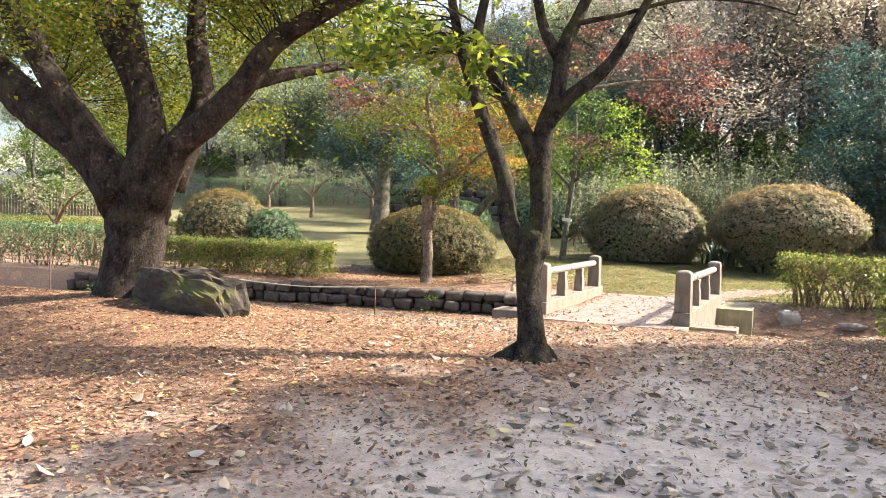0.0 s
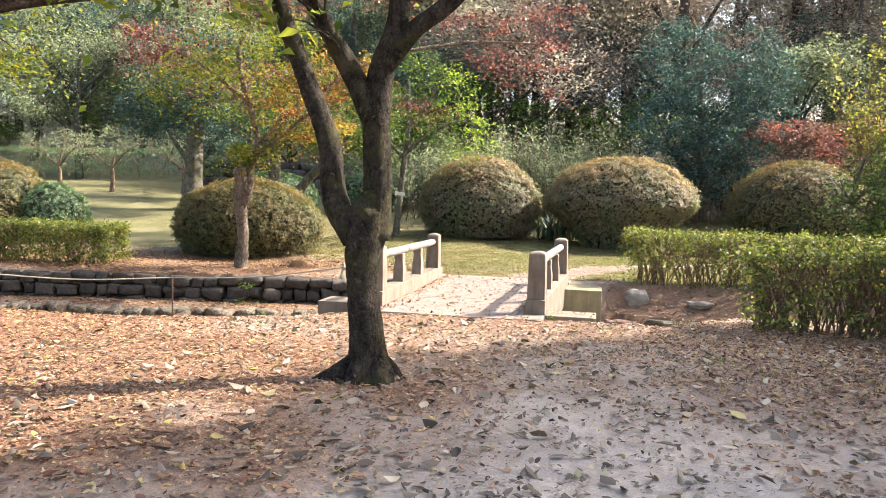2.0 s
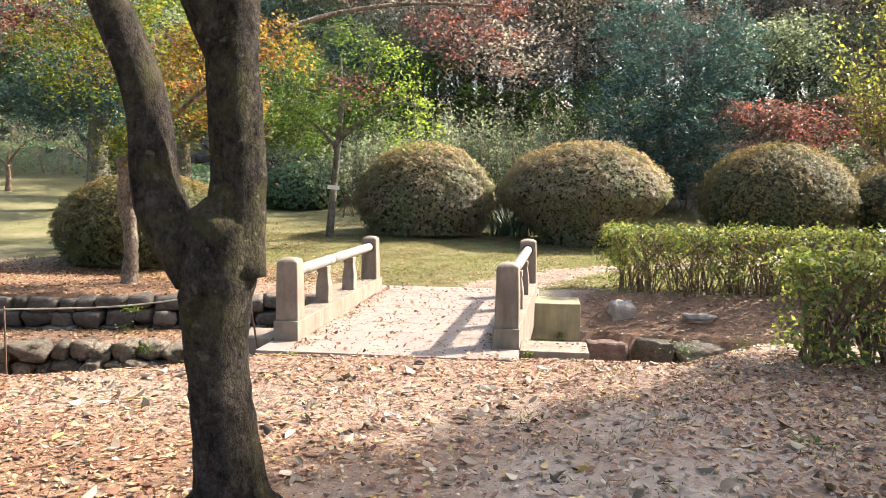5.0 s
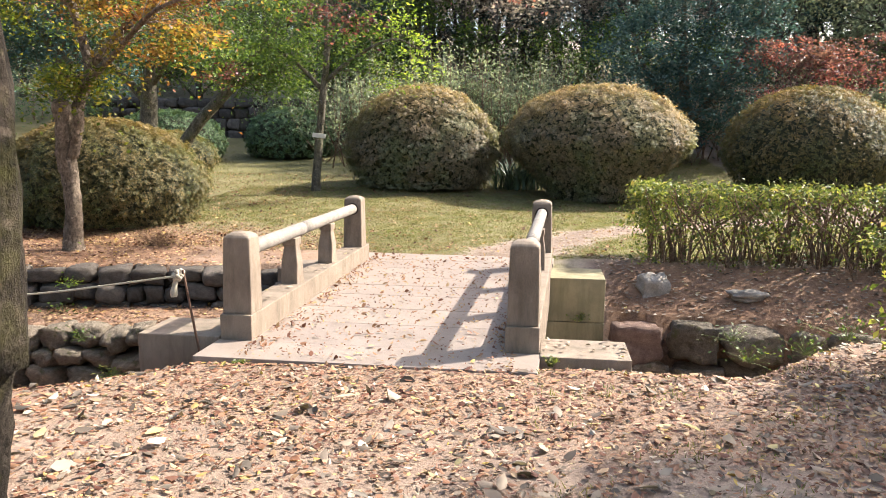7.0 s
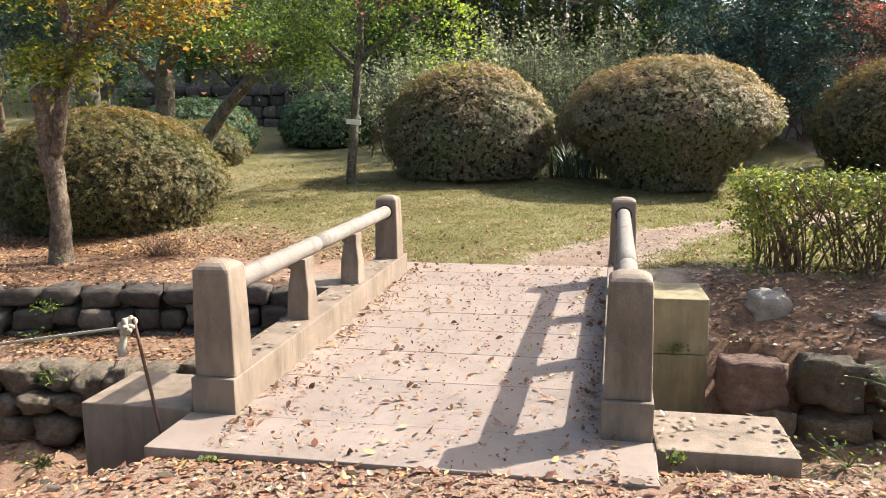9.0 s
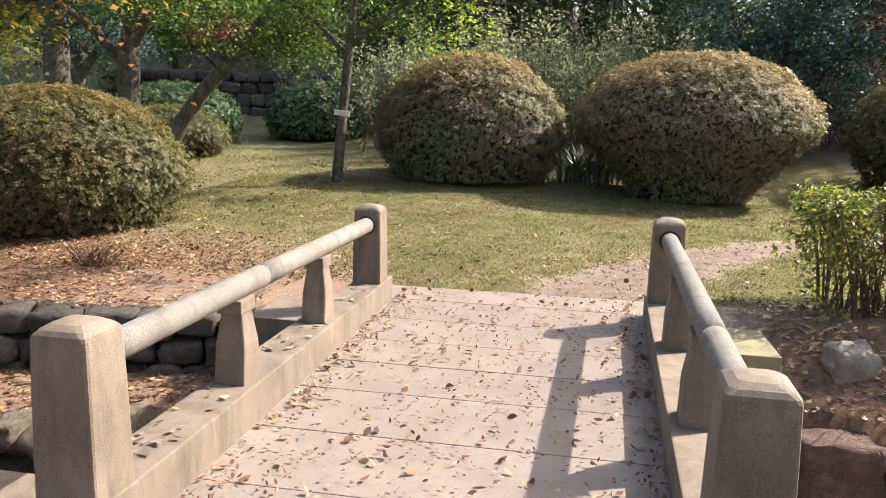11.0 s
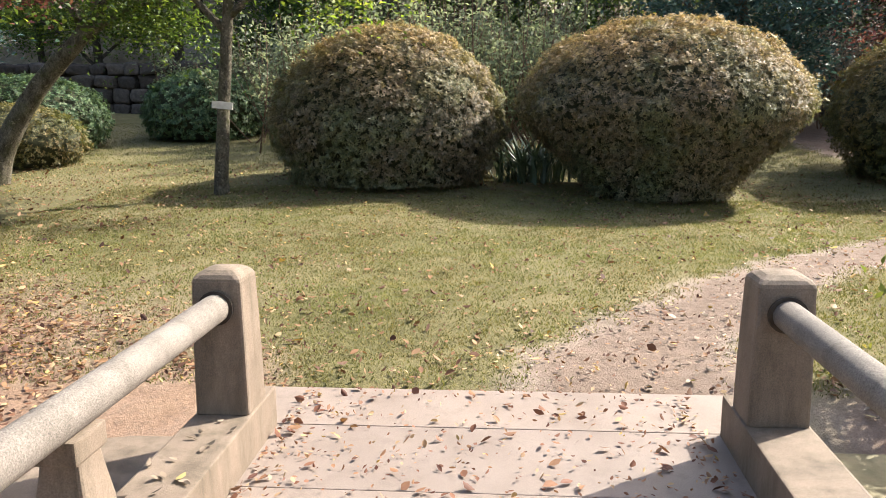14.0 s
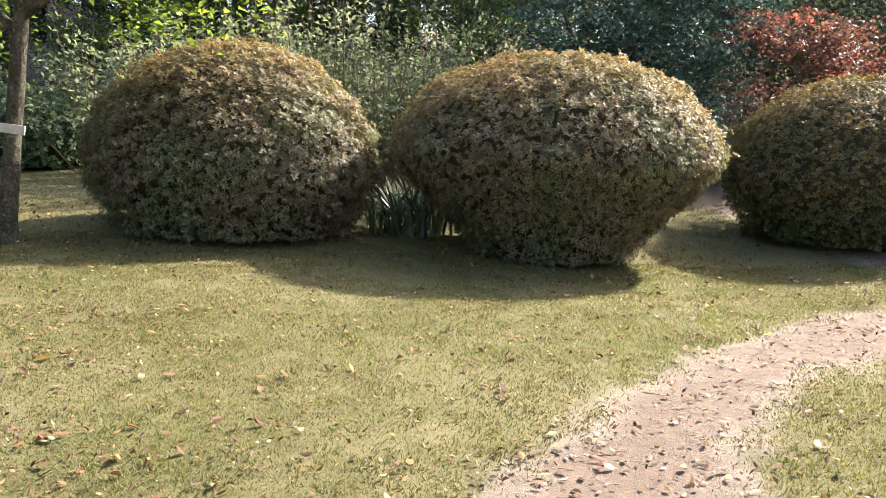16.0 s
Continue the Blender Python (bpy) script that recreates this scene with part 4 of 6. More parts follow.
def loose_hedge(name, a, b, depth, height, count, mat, label, seed=0, skirt=0.45, stems=90, z_off=0.0, leaf=0.06):
    """A clipped hedge: a leafy top over bare upright stems."""
    global rng
    rng = np.random.default_rng(300 + seed)
    a, b = np.array(a, float), np.array(b, float)
    length = np.linalg.norm(b - a)
    d = (b - a) / length
    yaw = math.degrees(math.atan2(d[1], d[0]))
    zg = min(on_ground(*a), on_ground(*b)) + z_off
    ob = thing(name, (*a, zg), label, "hedge", rz=yaw)
    n = count
    s = rng.uniform(0, length, n)
    q = rng.uniform(-0.5, 0.5, n) * depth
    face = rng.random(n)
    h = height * (0.94 + 0.05 * vnoise(s, q, 0.7, seed))
    top = face < 0.36
    z = np.where(top, h - np.abs(rng.normal(0, 0.07, n)), h - rng.random(n) ** 1.3 * h * (1 - skirt))
    low = (face > 0.82)
    z = np.where(low, rng.uniform(0.04, 0.7, n) * h, z)
    q = np.where(top, q, np.sign(q) * depth * (0.48 - np.abs(rng.normal(0, 0.13, n))))
    ends = rng.random(n) < 0.14
    s = np.where(ends, np.where(rng.random(n) < 0.5, rng.normal(0.08, 0.1, n), length - 0.08 + rng.normal(0, 0.1, n)), s)
    # leaves sit in sprays, a few reaching above the clipped top
    step = 7
    k = n // step * step
    for arr in (s, q, z):
        arr[:k] = np.repeat(arr[:k:step], step)
    top = np.repeat(top[:k:step], step)
    s, q, z, h = s[:k], q[:k], z[:k], h[:k]
    up = np.repeat(rng.random(k // step) < 0.05, step)
    z = z + up * top * rng.uniform(0, 0.1, k)
    gap = vnoise(s * 1.5, z * 2, 0.5, seed + 9) < -0.15
    keep = ~(gap & (z < h * 0.75) & (rng.random(k) < 0.75))
    bulge = 1 + 0.12 * vnoise(s, z, 0.8, seed + 3)
    pos = np.stack([s, q * bulge, z], -1) + rng.normal(0, 0.045, (k, 3))
    nor = np.stack([np.zeros(k), np.sign(q) * (~top), np.where(top, 1.2, 0.5)], -1)
    part("foliage", leaves("foliage", pos[keep], nor[keep], leaf, mat, 0.45, 0.1, 0.7), mat, ob)
    lines = []
    for k in range(stems):
        x0, y0 = rng.uniform(0.1, length - 0.1), rng.normal(0, depth * 0.16)
        for j in range(2):
            dx, dy = rng.normal(0, 0.42), rng.normal(0, depth * 0.28)
            dx = min(max(dx, (0.05 - x0) / 1.3), (length - 0.05 - x0) / 1.3)
            r = rng.uniform(0.006, 0.013)
            lines.append([(x0, y0, -0.08, r * 1.3), (x0 + dx * 0.35, y0 + dy * 0.4, height * 0.4, r), (x0 + dx, y0 + dy, height * 0.75, r * 0.8), (x0 + dx * 1.3, y0 + dy * 1.5, height * 0.95, r * 0.4)])
    part("stem_growth", tubes("stem_growth", lines, TWIG, 5, 3), TWIG, ob, "bare brown stems under the clipped top")["kind"] = "stuff"
    return ob


loose_hedge("hedge", (-0.2, 17.15), (5.6, 16.5), 1.0, 1.1, 20000, HEDGE, "clipped hedge with bare stems below a bright green top", 1, 0.4, 170)
loose_hedge("hedge", (1.05, 12.4), (5.6, 11.95), 0.9, 1.05, 9000, HEDGE, "straggly hedge with yellowing leaves on the near bank", 2, 0.1, 190, 0.0, 0.075)
loose_hedge("hedge", (-14.6, 15.3), (-10.35, 15.9), 0.9, 0.85, 26000, HEDGE, "low bright green hedge above the stone wall", 3, 0.15, 60)
loose_hedge("hedge", (-22.0, 13.6), (-14.9, 14.6), 1.1, 1.1, 26000, DARKDOME, "straggly dark hedge with bare stems", 4, 0.15, 70)
loose_hedge("hedge", (-28.0, 17.6), (-17.5, 18.4), 1.2, 1.2, 24000, HEDGE, "olive clipped hedge behind the big tree", 5, 0.2, 60)
loose_hedge("hedge", (-36.0, 34.5), (-18.5, 34.8), 1.4, 1.3, 40000, DARKDOME, "long grey-green hedge across the far lawn", 6, 0.1, 40, 0.6)


def sword_plant(at, count, length, label, seed):
    g = np.random.default_rng(seed)
    ob = thing("sword_leaf_plant", at, label, "plant")
    lines_v, lines_f = [], []
    for k in range(count):
        a, lean = g.uniform(0, 6.28), g.uniform(0.3, 1.25)
        x0, y0 = g.normal(0, 0.32), g.normal(0, 0.2)
        l, w = length * g.uniform(0.7, 1.1), 0.022
        side = np.array([-math.sin(a), math.cos(a), 0]) * w
        pts = [np.array([x0 + math.cos(a) * lean * l * t * t, y0 + math.sin(a) * lean * l * t * t, l * t * (1 - 0.25 * lean * t)]) for t in (0, 0.4, 0.75, 1.0)]
        n = len(lines_v)
        for p, s in zip(pts, (1, 1, 0.8, 0.1)):
            lines_v += [p - side * s, p + side * s]
        for j in range(3):
            lines_f.append([n + 2 * j, n + 2 * j + 1, n + 2 * j + 3, n + 2 * j + 2])
    part("leaf_clump", mesh_np("leaf_clump", np.array(lines_v), np.array(lines_f), IRIS), IRIS, ob)


sword_plant(bush_at(-2.15, 25.6), 130, 0.85, "clump of grey-green sword-shaped leaves between two bushes", 3)


def twig_tuft(at, count, h, label, seed, leafy=None):
    g = np.random.default_rng(seed)
    ob = thing("twiggy_tuft", at, label, "plant")
    lines = []
    for k in range(count):
        a, l = g.uniform(0, 6.28), h * g.uniform(0.5, 1.1)
        x0, y0 = g.normal(0, 0.1), g.normal(0, 0.06)
        lines.append([(x0, y0, -0.02, 0.005), (x0 + 0.1 * math.cos(a), y0 + 0.08 * math.sin(a), l * 0.5, 0.004), (x0 + 0.22 * math.cos(a), y0 + 0.16 * math.sin(a), l, 0.002)])
    part("twig_growth", tubes("twig_growth", lines, TWIG, 4, 2), TWIG, ob)["kind"] = "stuff"


twig_tuft(bush_at(-6.95, 16.95), 60, 0.24, "tuft of dry brown twigs on the leafy ground", 1)

# ---- trees ----


def clusters(blobs, per, flat=0.35, shell=0.55):
    """Leaf-cluster centres inside ellipsoids, thicker towards the outside."""
    out = []
    for (cx, cy, cz, rx, ry, rz), n in zip(blobs, per):
        d = unit(rng.normal(0, 1, (n, 3)))
        r = (shell + (1 - shell) * rng.random(n)) ** 0.8
        r = r * (1 + 0.18 * rng.normal(0, 1, n))
        out.append(np.array([cx, cy, cz]) + d * r[:, None] * np.array([rx, ry, rz]))
    return np.concatenate(out)


def spray(centres, n, radius, droop=0.3, flat=0.35):
    """Leaves round each cluster centre, in flattened drooping sprays."""
    k = len(centres)
    off = rng.normal(0, 1, (k, n, 3)) * np.array([1, 1, flat]) * (radius * rng.uniform(0.6, 1.3, (k, 1, 1)))
    off[..., 2] -= droop * np.hypot(off[..., 0], off[..., 1]) ** 2 / radius
    return (centres[:, None, :] + off).reshape(-1, 3)


def limb_nodes(limbs):
    return np.concatenate([catmull(l, 4) for l in limbs])


def twigs_to(centres, nodes_xyzr, thick=0.012, skip=1):
    """A thin bent twig from the nearest limb to each cluster."""
    lines = []
    for c in centres[::skip]:
        low = nodes_xyzr[nodes_xyzr[:, 2] < c[2] + 0.4]
        pool = low if len(low) else nodes_xyzr
        q = pool[np.argmin(np.linalg.norm(pool[:, :3] - c, axis=1))]
        far = np.linalg.norm(q[:3] - c)
        if far > 1.3:
            # only the outer piece of a long spray shows
            q = np.array([*(c + (q[:3] - c) * (0.7 / far)), thick * 0.5])
        m = (q[:3] + c) / 2 + rng.normal(0, 0.06, 3) + np.array([0, 0, 0.08])
        lines.append([(*q[:3], min(thick, q[3])), (*m, thick * 0.6), (*c, thick * 0.25)])
    return lines


def tree(name, base, trunk, limbs, crowns, bark, label, seed=0, rough=0.12, twig=0.012, sides=14, group="", twig_skip=1):
    """trunk and limbs: (x, y, z, r) in metres from the base. crowns: (blobs, clusters per blob, leaves, spray, leaf size, material, wide)."""
    global rng
    rng = np.random.default_rng(500 + seed)
    ob = thing(name, base, label, "tree", group)
    part("trunk", tube("trunk", trunk, bark, sides, 5, rough, seed), bark, ob)
    for k, l in enumerate(limbs):
        part("limb", tube("limb", l, bark, max(7, sides - 4), 5, rough * 0.8, seed + k), bark, ob)
    nd = limb_nodes(limbs or [trunk])
    lines = []
    for blobs, per, n, rad, size, mat, wide in crowns:
        c = clusters(blobs, per)
        lines += twigs_to(c, nd, twig, twig_skip)
        p = spray(c, n, rad)
        nor = np.zeros_like(p)
        nor[:, 2] = 1
        part("crown", leaves("crown", p, nor, size, mat, wide, 0.12, 0.6), mat, ob)
    if lines:
        part("twig_growth", tubes("twig_growth", lines, bark, 4, 2), bark, ob)["kind"] = "stuff"
    return ob


def shifted(pts, dx, dy, dz):
    return [(x + dx, y + dy, z + dz, r) for x, y, z, r in pts]


# the forked tree in the middle of the path
CT = (-2.6, 7.97, 0.0)
mid_limbs = [
    [(-0.08, 0.0, 1.2, 0.13), (-0.27, 0.0, 1.5, 0.105), (-0.34, 0.02, 1.95, 0.09), (-0.53, 0.0, 2.45, 0.078), (-0.73, 0.0, 2.95, 0.068), (-0.9, -0.05, 3.5, 0.055), (-1.05, -0.1, 4.3, 0.04)],
    [(0.04, 0.02, 1.2, 0.135), (0.07, 0.02, 1.6, 0.113), (0.05, 0.02, 2.1, 0.108), (0.08, 0.02, 2.5, 0.1), (0.2, 0.02, 2.85, 0.085), (0.25, 0.02, 3.3, 0.075), (0.4, 0.1, 3.7, 0.06), (0.7, 0.1, 4.4, 0.04)],
    [(0.05, 0.0, 2.1, 0.1), (-0.12, -0.02, 2.45, 0.085), (-0.33, -0.03, 2.8, 0.075), (-0.5, -0.05, 3.1, 0.07), (-0.66, -0.1, 3.4, 0.06), (-0.5, -0.1, 4.2, 0.04)],
    [(0.12, 0.0, 2.55, 0.085), (0.36, 0.0, 2.82, 0.07), (0.6, 0.02, 3.0, 0.068), (0.78, 0.04, 3.2, 0.06), (0.98, 0.05, 3.55, 0.045), (1.2, 0.1, 3.95, 0.035), (1.6, 0.2, 4.5, 0.02)],
    [(0.22, 0.02, 3.2, 0.07), (0.05, 0.0, 3.5, 0.055), (-0.05, -0.02, 3.9, 0.045), (-0.2, -0.1, 4.6, 0.03)],
    [(0.3, 0.05, 3.55, 0.03), (0.8, 0.1, 3.62, 0.022), (1.4, 0.1, 3.72, 0.018), (2.0, 0.15, 3.65, 0.012), (2.4, 0.15, 3.5, 0.007)],
]
tree("forked_tree", CT, [(0.06, 0.0, -0.1, 0.33), (0.05, 0.0, 0.1, 0.225), (0.03, 0.0, 0.24, 0.165), (0.01, 0.0, 0.45, 0.14), (-0.02, 0.0, 0.75, 0.13), (-0.03, 0.0, 1.0, 0.142), (-0.01, 0.0, 1.25, 0.165), (0.0, 0.0, 1.4, 0.16), (0.02, 0.0, 1.5, 0.09)], mid_limbs,
     # this crown's last two blobs are unseen, added to dapple the left foreground
     [([(-1.15, -1.0, 3.3, 0.65, 0.6, 0.3), (-0.45, -1.0, 3.1, 0.4, 0.35, 0.28), (-0.2, 0.0, 4.6, 1.6, 1.3, 0.6), (1.5, 0.2, 4.6, 1.0, 0.9, 0.5), (0.0, 0.3, 5.9, 2.9, 2.4, 0.9), (-0.5, -1.6, 5.4, 1.8, 1.2, 0.7)], [34, 14, 80, 34, 260, 70], 16, 0.13, 0.125, BROADLEAF, 0.5),
      ([(-0.33, -0.95, 2.62, 0.08, 0.1, 0.12)], [2], 3, 0.08, 0.13, BROADLEAF, 0.5)],
     BARK, "forked tree with grey mossy bark and large pale green leaves", 1, 0.1, 0.012, 18)
# root flare
ft = thing("tree_roots", (-2.57, 7.97, -0.06), "mossy root flare at the foot of the forked tree", "tree roots")
for k, (a, l) in enumerate(((205, 0.5), (255, 0.34), (315, 0.36), (20, 0.34), (100, 0.34), (150, 0.4))):
    c, s = math.cos(radians(a)), math.sin(radians(a))
    part("root", tube("root", [(0.04 * c, 0.04 * s, 0.34, 0.07), (0.16 * c, 0.16 * s, 0.23, 0.075), (0.7 * l * c, 0.7 * l * s, 0.13, 0.065), (1.1 * l * c, 1.1 * l * s, 0.02, 0.05)], BARK, 10, 5, 0.12, k), BARK, ft)

# the great spreading tree
big_limbs = [shifted(l, 9.0, -8.75, 0) for l in (
    [(-9.1, 8.7, 1.6, 0.42), (-9.75, 8.6, 2.31, 0.31), (-10.69, 8.5, 2.92, 0.3), (-11.45, 8.4, 3.47, 0.28), (-12.1, 8.3, 4.04, 0.25), (-13.2, 8.2, 5.0, 0.18)],
    [(-9.05, 8.5, 1.7, 0.34), (-9.45, 8.35, 2.49, 0.22), (-10.11, 8.2, 3.35, 0.19), (-10.6, 8.1, 4.14, 0.18), (-10.99, 8.0, 4.69, 0.17), (-11.5, 7.9, 5.8, 0.12)],
    [(-8.95, 8.9, 1.9, 0.34), (-9.2, 9.0, 3.16, 0.2), (-9.78, 9.0, 4.1, 0.17), (-10.03, 9.0, 4.63, 0.16), (-10.3, 9.0, 5.8, 0.1)],
    [(-8.85, 8.6, 1.8, 0.34), (-8.5, 8.55, 2.66, 0.19), (-8.77, 8.5, 3.65, 0.165), (-8.96, 8.5, 4.56, 0.15), (-9.1, 8.5, 5.8, 0.1)],
    [(-8.75, 8.7, 1.7, 0.36), (-8.15, 8.7, 2.45, 0.23), (-7.6, 8.7, 2.8, 0.2), (-7.04, 8.75, 3.29, 0.18), (-6.6, 8.8, 3.81, 0.15), (-5.72, 8.9, 4.25, 0.11), (-4.6, 9.0, 4.6, 0.07)],
    [(-8.7, 9.0, 1.9, 0.3), (-8.3, 9.3, 3.15, 0.17), (-8.5, 9.4, 4.05, 0.15), (-8.6, 9.5, 5.4, 0.1)],
    [(-10.69, 8.5, 2.92, 0.14), (-11.3, 9.2, 3.3, 0.1), (-12.4, 10.0, 3.4, 0.07), (-13.4, 10.8, 3.7, 0.04)],
    [(-7.04, 8.75, 3.29, 0.12), (-6.6, 9.6, 3.6, 0.08), (-6.0, 10.6, 3.9, 0.05)],
)]
tree("spreading_maple", (-9.0, 8.75, 0.0), [(-0.15, 0, -0.05, 0.72), (-0.12, 0, 0.2, 0.55), (-0.08, 0, 0.55, 0.455), (0.0, 0, 1.0, 0.43), (0.06, 0, 1.5, 0.47), (0.12, 0, 1.9, 0.46), (0.1, 0, 2.15, 0.25)], big_limbs,
     [([(-2.2, 2.2, 5.0, 3.4, 2.0, 1.2), (2.4, 0.2, 4.9, 1.7, 1.2, 0.5), (-4.0, 0.5, 4.9, 2.4, 2.0, 1.2), (0.5, 0.2, 6.3, 4.5, 3.0, 1.2), (0.2, 2.6, 3.3, 0.5, 0.4, 0.15), (-4.2, 3.6, 3.7, 2.0, 1.0, 0.7), (-0.4, -1.6, 4.5, 2.6, 0.8, 0.6), (0.9, 2.4, 5.1, 1.6, 1.2, 0.5), (4.0, 0.6, 5.2, 1.4, 1.2, 0.5)],
       [380, 130, 280, 420, 10, 120, 90, 90, 80], 46, 0.3, 0.08, MAPLE_YG, 0.6)],
     BIGBARK, "great spreading maple with brown trunk and yellow-green leaves", 2, 0.1, 0.016, 22, twig_skip=2)

# the pollarded maple with orange and dark red foliage
POL = (-7.85, 16.35, -0.03)
pol_limbs = [
    [(-0.05, 0.1, 1.55, 0.11), (0.1, 0.18, 2.05, 0.08), (0.22, 0.25, 2.5, 0.07), (0.0, 0.3, 3.3, 0.06), (-0.3, 0.4, 4.4, 0.05), (0.2, 0.6, 5.4, 0.03)],
    [(0.22, 0.25, 2.5, 0.06), (1.0, 0.6, 3.4, 0.05), (2.4, 1.4, 4.4, 0.045), (4.0, 2.3, 4.9, 0.035), (5.6, 3.0, 5.0, 0.02)],
    [(0.1, 0.2, 2.2, 0.05), (0.9, -0.3, 2.6, 0.04), (1.8, -1.0, 3.0, 0.025), (2.6, -1.6, 3.1, 0.015)],
    [(0.0, 0.3, 3.3, 0.05), (-0.9, 0.4, 4.0, 0.04), (-1.9, 0.7, 4.5, 0.025)],
]
tree("pollarded_maple", POL, [(0.0, 0, -0.05, 0.19), (0.0, 0, 0.12, 0.14), (0.03, 0, 0.6, 0.112), (0.0, 0.02, 1.0, 0.118), (-0.05, 0.02, 1.35, 0.13), (-0.04, 0.02, 1.75, 0.125), (-0.08, 0.02, 2.02, 0.13)], pol_limbs + [[(0.08, -0.02, 1.3, 0.07), (0.16, -0.03, 1.6, 0.065), (0.2, -0.03, 1.8, 0.07), (0.2, -0.02, 1.92, 0.05)]],
     [([(0.15, 0.0, 2.4, 0.6, 0.5, 0.2), (-1.0, 0.2, 3.9, 0.9, 0.9, 0.6), (0.5, 0.2, 4.4, 1.2, 1.0, 0.7)], [22, 26, 34], 60, 0.2, 0.068, MAPLE_YG, 0.7),
      ([(1.6, -0.4, 2.85, 0.9, 0.7, 0.3), (0.9, 0.4, 3.6, 0.9, 0.8, 0.35), (1.9, 0.6, 4.0, 1.0, 0.9, 0.5)], [26, 28, 32], 56, 0.17, 0.066, MAPLE_OR, 0.7),
      ([(5.2, 2.8, 5.3, 1.2, 1.2, 1.1), (3.2, 2.0, 5.6, 1.4, 1.1, 0.7), (5.7, 3.0, 4.3, 0.7, 0.8, 0.4), (-2.2, 0.8, 4.7, 1.2, 0.9, 0.5), (3.3, 2.4, 3.6, 0.7, 0.7, 0.25), (-0.4, 1.0, 5.7, 1.5, 1.0, 0.5)], [36, 16, 4, 30, 5, 22], 56, 0.19, 0.075, MAPLE_RED, 0.7)],
     PALEBARK, "pollarded maple with bare pale trunk and orange to dark red leaves", 3, 0.2, 0.01, 14)

# the young tree with a name tag
tag_tree = tree("young_tree", (-6.62, 23.6, 0.26), [(0, 0, -0.05, 0.13), (0.02, 0, 0.3, 0.105), (0.1, 0, 1.2, 0.09), (0.2, 0, 2.2, 0.085), (0.3, 0, 3.2, 0.07), (0.25, 0.1, 4.6, 0.05)],
     [[(0.24, 0, 2.5, 0.06), (0.9, -0.1, 3.0, 0.04), (1.8, -0.2, 3.4, 0.025), (2.4, -0.2, 3.2, 0.012)], [(0.22, 0, 2.3, 0.055), (-0.4, 0.1, 2.9, 0.04), (-1.2, 0.2, 3.4, 0.02)], [(0.3, 0, 3.2, 0.05), (0.8, 0.3, 4.0, 0.035), (1.2, 0.4, 4.8, 0.02)]],
     [([(0.3, 0.1, 4.3, 1.5, 1.3, 1.2), (-0.9, 0.1, 3.3, 0.8, 0.8, 0.5), (0.8, 0, 3.2, 1.0, 0.9, 0.45)], [64, 20, 18], 40, 0.24, 0.09, TREELEAF, 0.5),
      # clusters in the lighter leaf colour, painted as if sunlit
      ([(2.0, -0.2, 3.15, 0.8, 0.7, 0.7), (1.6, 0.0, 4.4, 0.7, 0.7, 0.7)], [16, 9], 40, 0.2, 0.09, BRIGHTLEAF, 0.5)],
     YOUNGBARK, "slender young tree with a name tag tied to its trunk", 4, 0.08, 0.009, 12)
bm = bmesh.new()
box(bm, -0.15, 0.15, -0.012, 0.012, -0.05, 0.05, 0.006)
bmesh.ops.transform(bm, matrix=pose(0.13, -0.11, 1.32, 0, 6, 0), verts=bm.verts)
plate = part("name_tag", bm, TAGMAT, tag_tree, "small pale blank name plate")
bm = bmesh.new()
bmesh.ops.create_cone(bm, cap_ends=False, segments=14, radius1=0.1, radius2=0.1, depth=0.035)
bmesh.ops.translate(bm, vec=(0.11, 0, 1.32), verts=bm.verts)
part("tie", bm, ROPE, plate, "cord holding the name plate")

# unseen shade trees off to the right, crowns placed to shade the near ground
TALL_TRUNK = [(0, 0, -0.05, 0.42), (0, 0, 2.0, 0.34), (0, 0, 5.0, 0.28), (-0.1, 0, 7.7, 0.22), (-0.2, 0, 9.5, 0.14)]
tree("shade_tree", (11.3, 15.2, 0.0), TALL_TRUNK,
     [shifted(l, 0, 0, 4.5) for l in ([(-0.1, 0, 3.0, 0.15), (-1.5, -0.5, 4.8, 0.1), (-3.2, -1.2, 6.2, 0.05)], [(0, 0, 3.4, 0.14), (0.8, 2.0, 5.2, 0.09), (0.6, 3.0, 7.0, 0.04)], [(-0.1, 0, 3.4, 0.14), (0.2, -2.5, 5.2, 0.09), (-0.8, -5.0, 6.6, 0.04)], [(-0.2, 0, 5, 0.12), (0.5, 0, 7, 0.06)])],
     [([(-1.2, -3.8, 10.7, 2.7, 3.3, 1.4), (0.1, 0.5, 11.1, 2.0, 2.2, 1.2), (1.4, -1.6, 12.0, 2.6, 4.0, 1.6), (-2.9, -3.9, 10.6, 1.9, 2.3, 1.1), (1.9, 1.5, 11.0, 2.0, 1.6, 0.9), (-2.0, -0.9, 10.8, 1.5, 1.7, 0.9), (0.9, -1.7, 10.9, 2.2, 2.2, 1.0)], [260, 320, 230, 150, 260, 170, 240], 70, 0.4, 0.18, TREELEAF, 0.55)],
     YOUNGBARK, "tall broad-crowned tree out of view, shading the path", 5, 0.08, 0.016, 14, twig_skip=3)
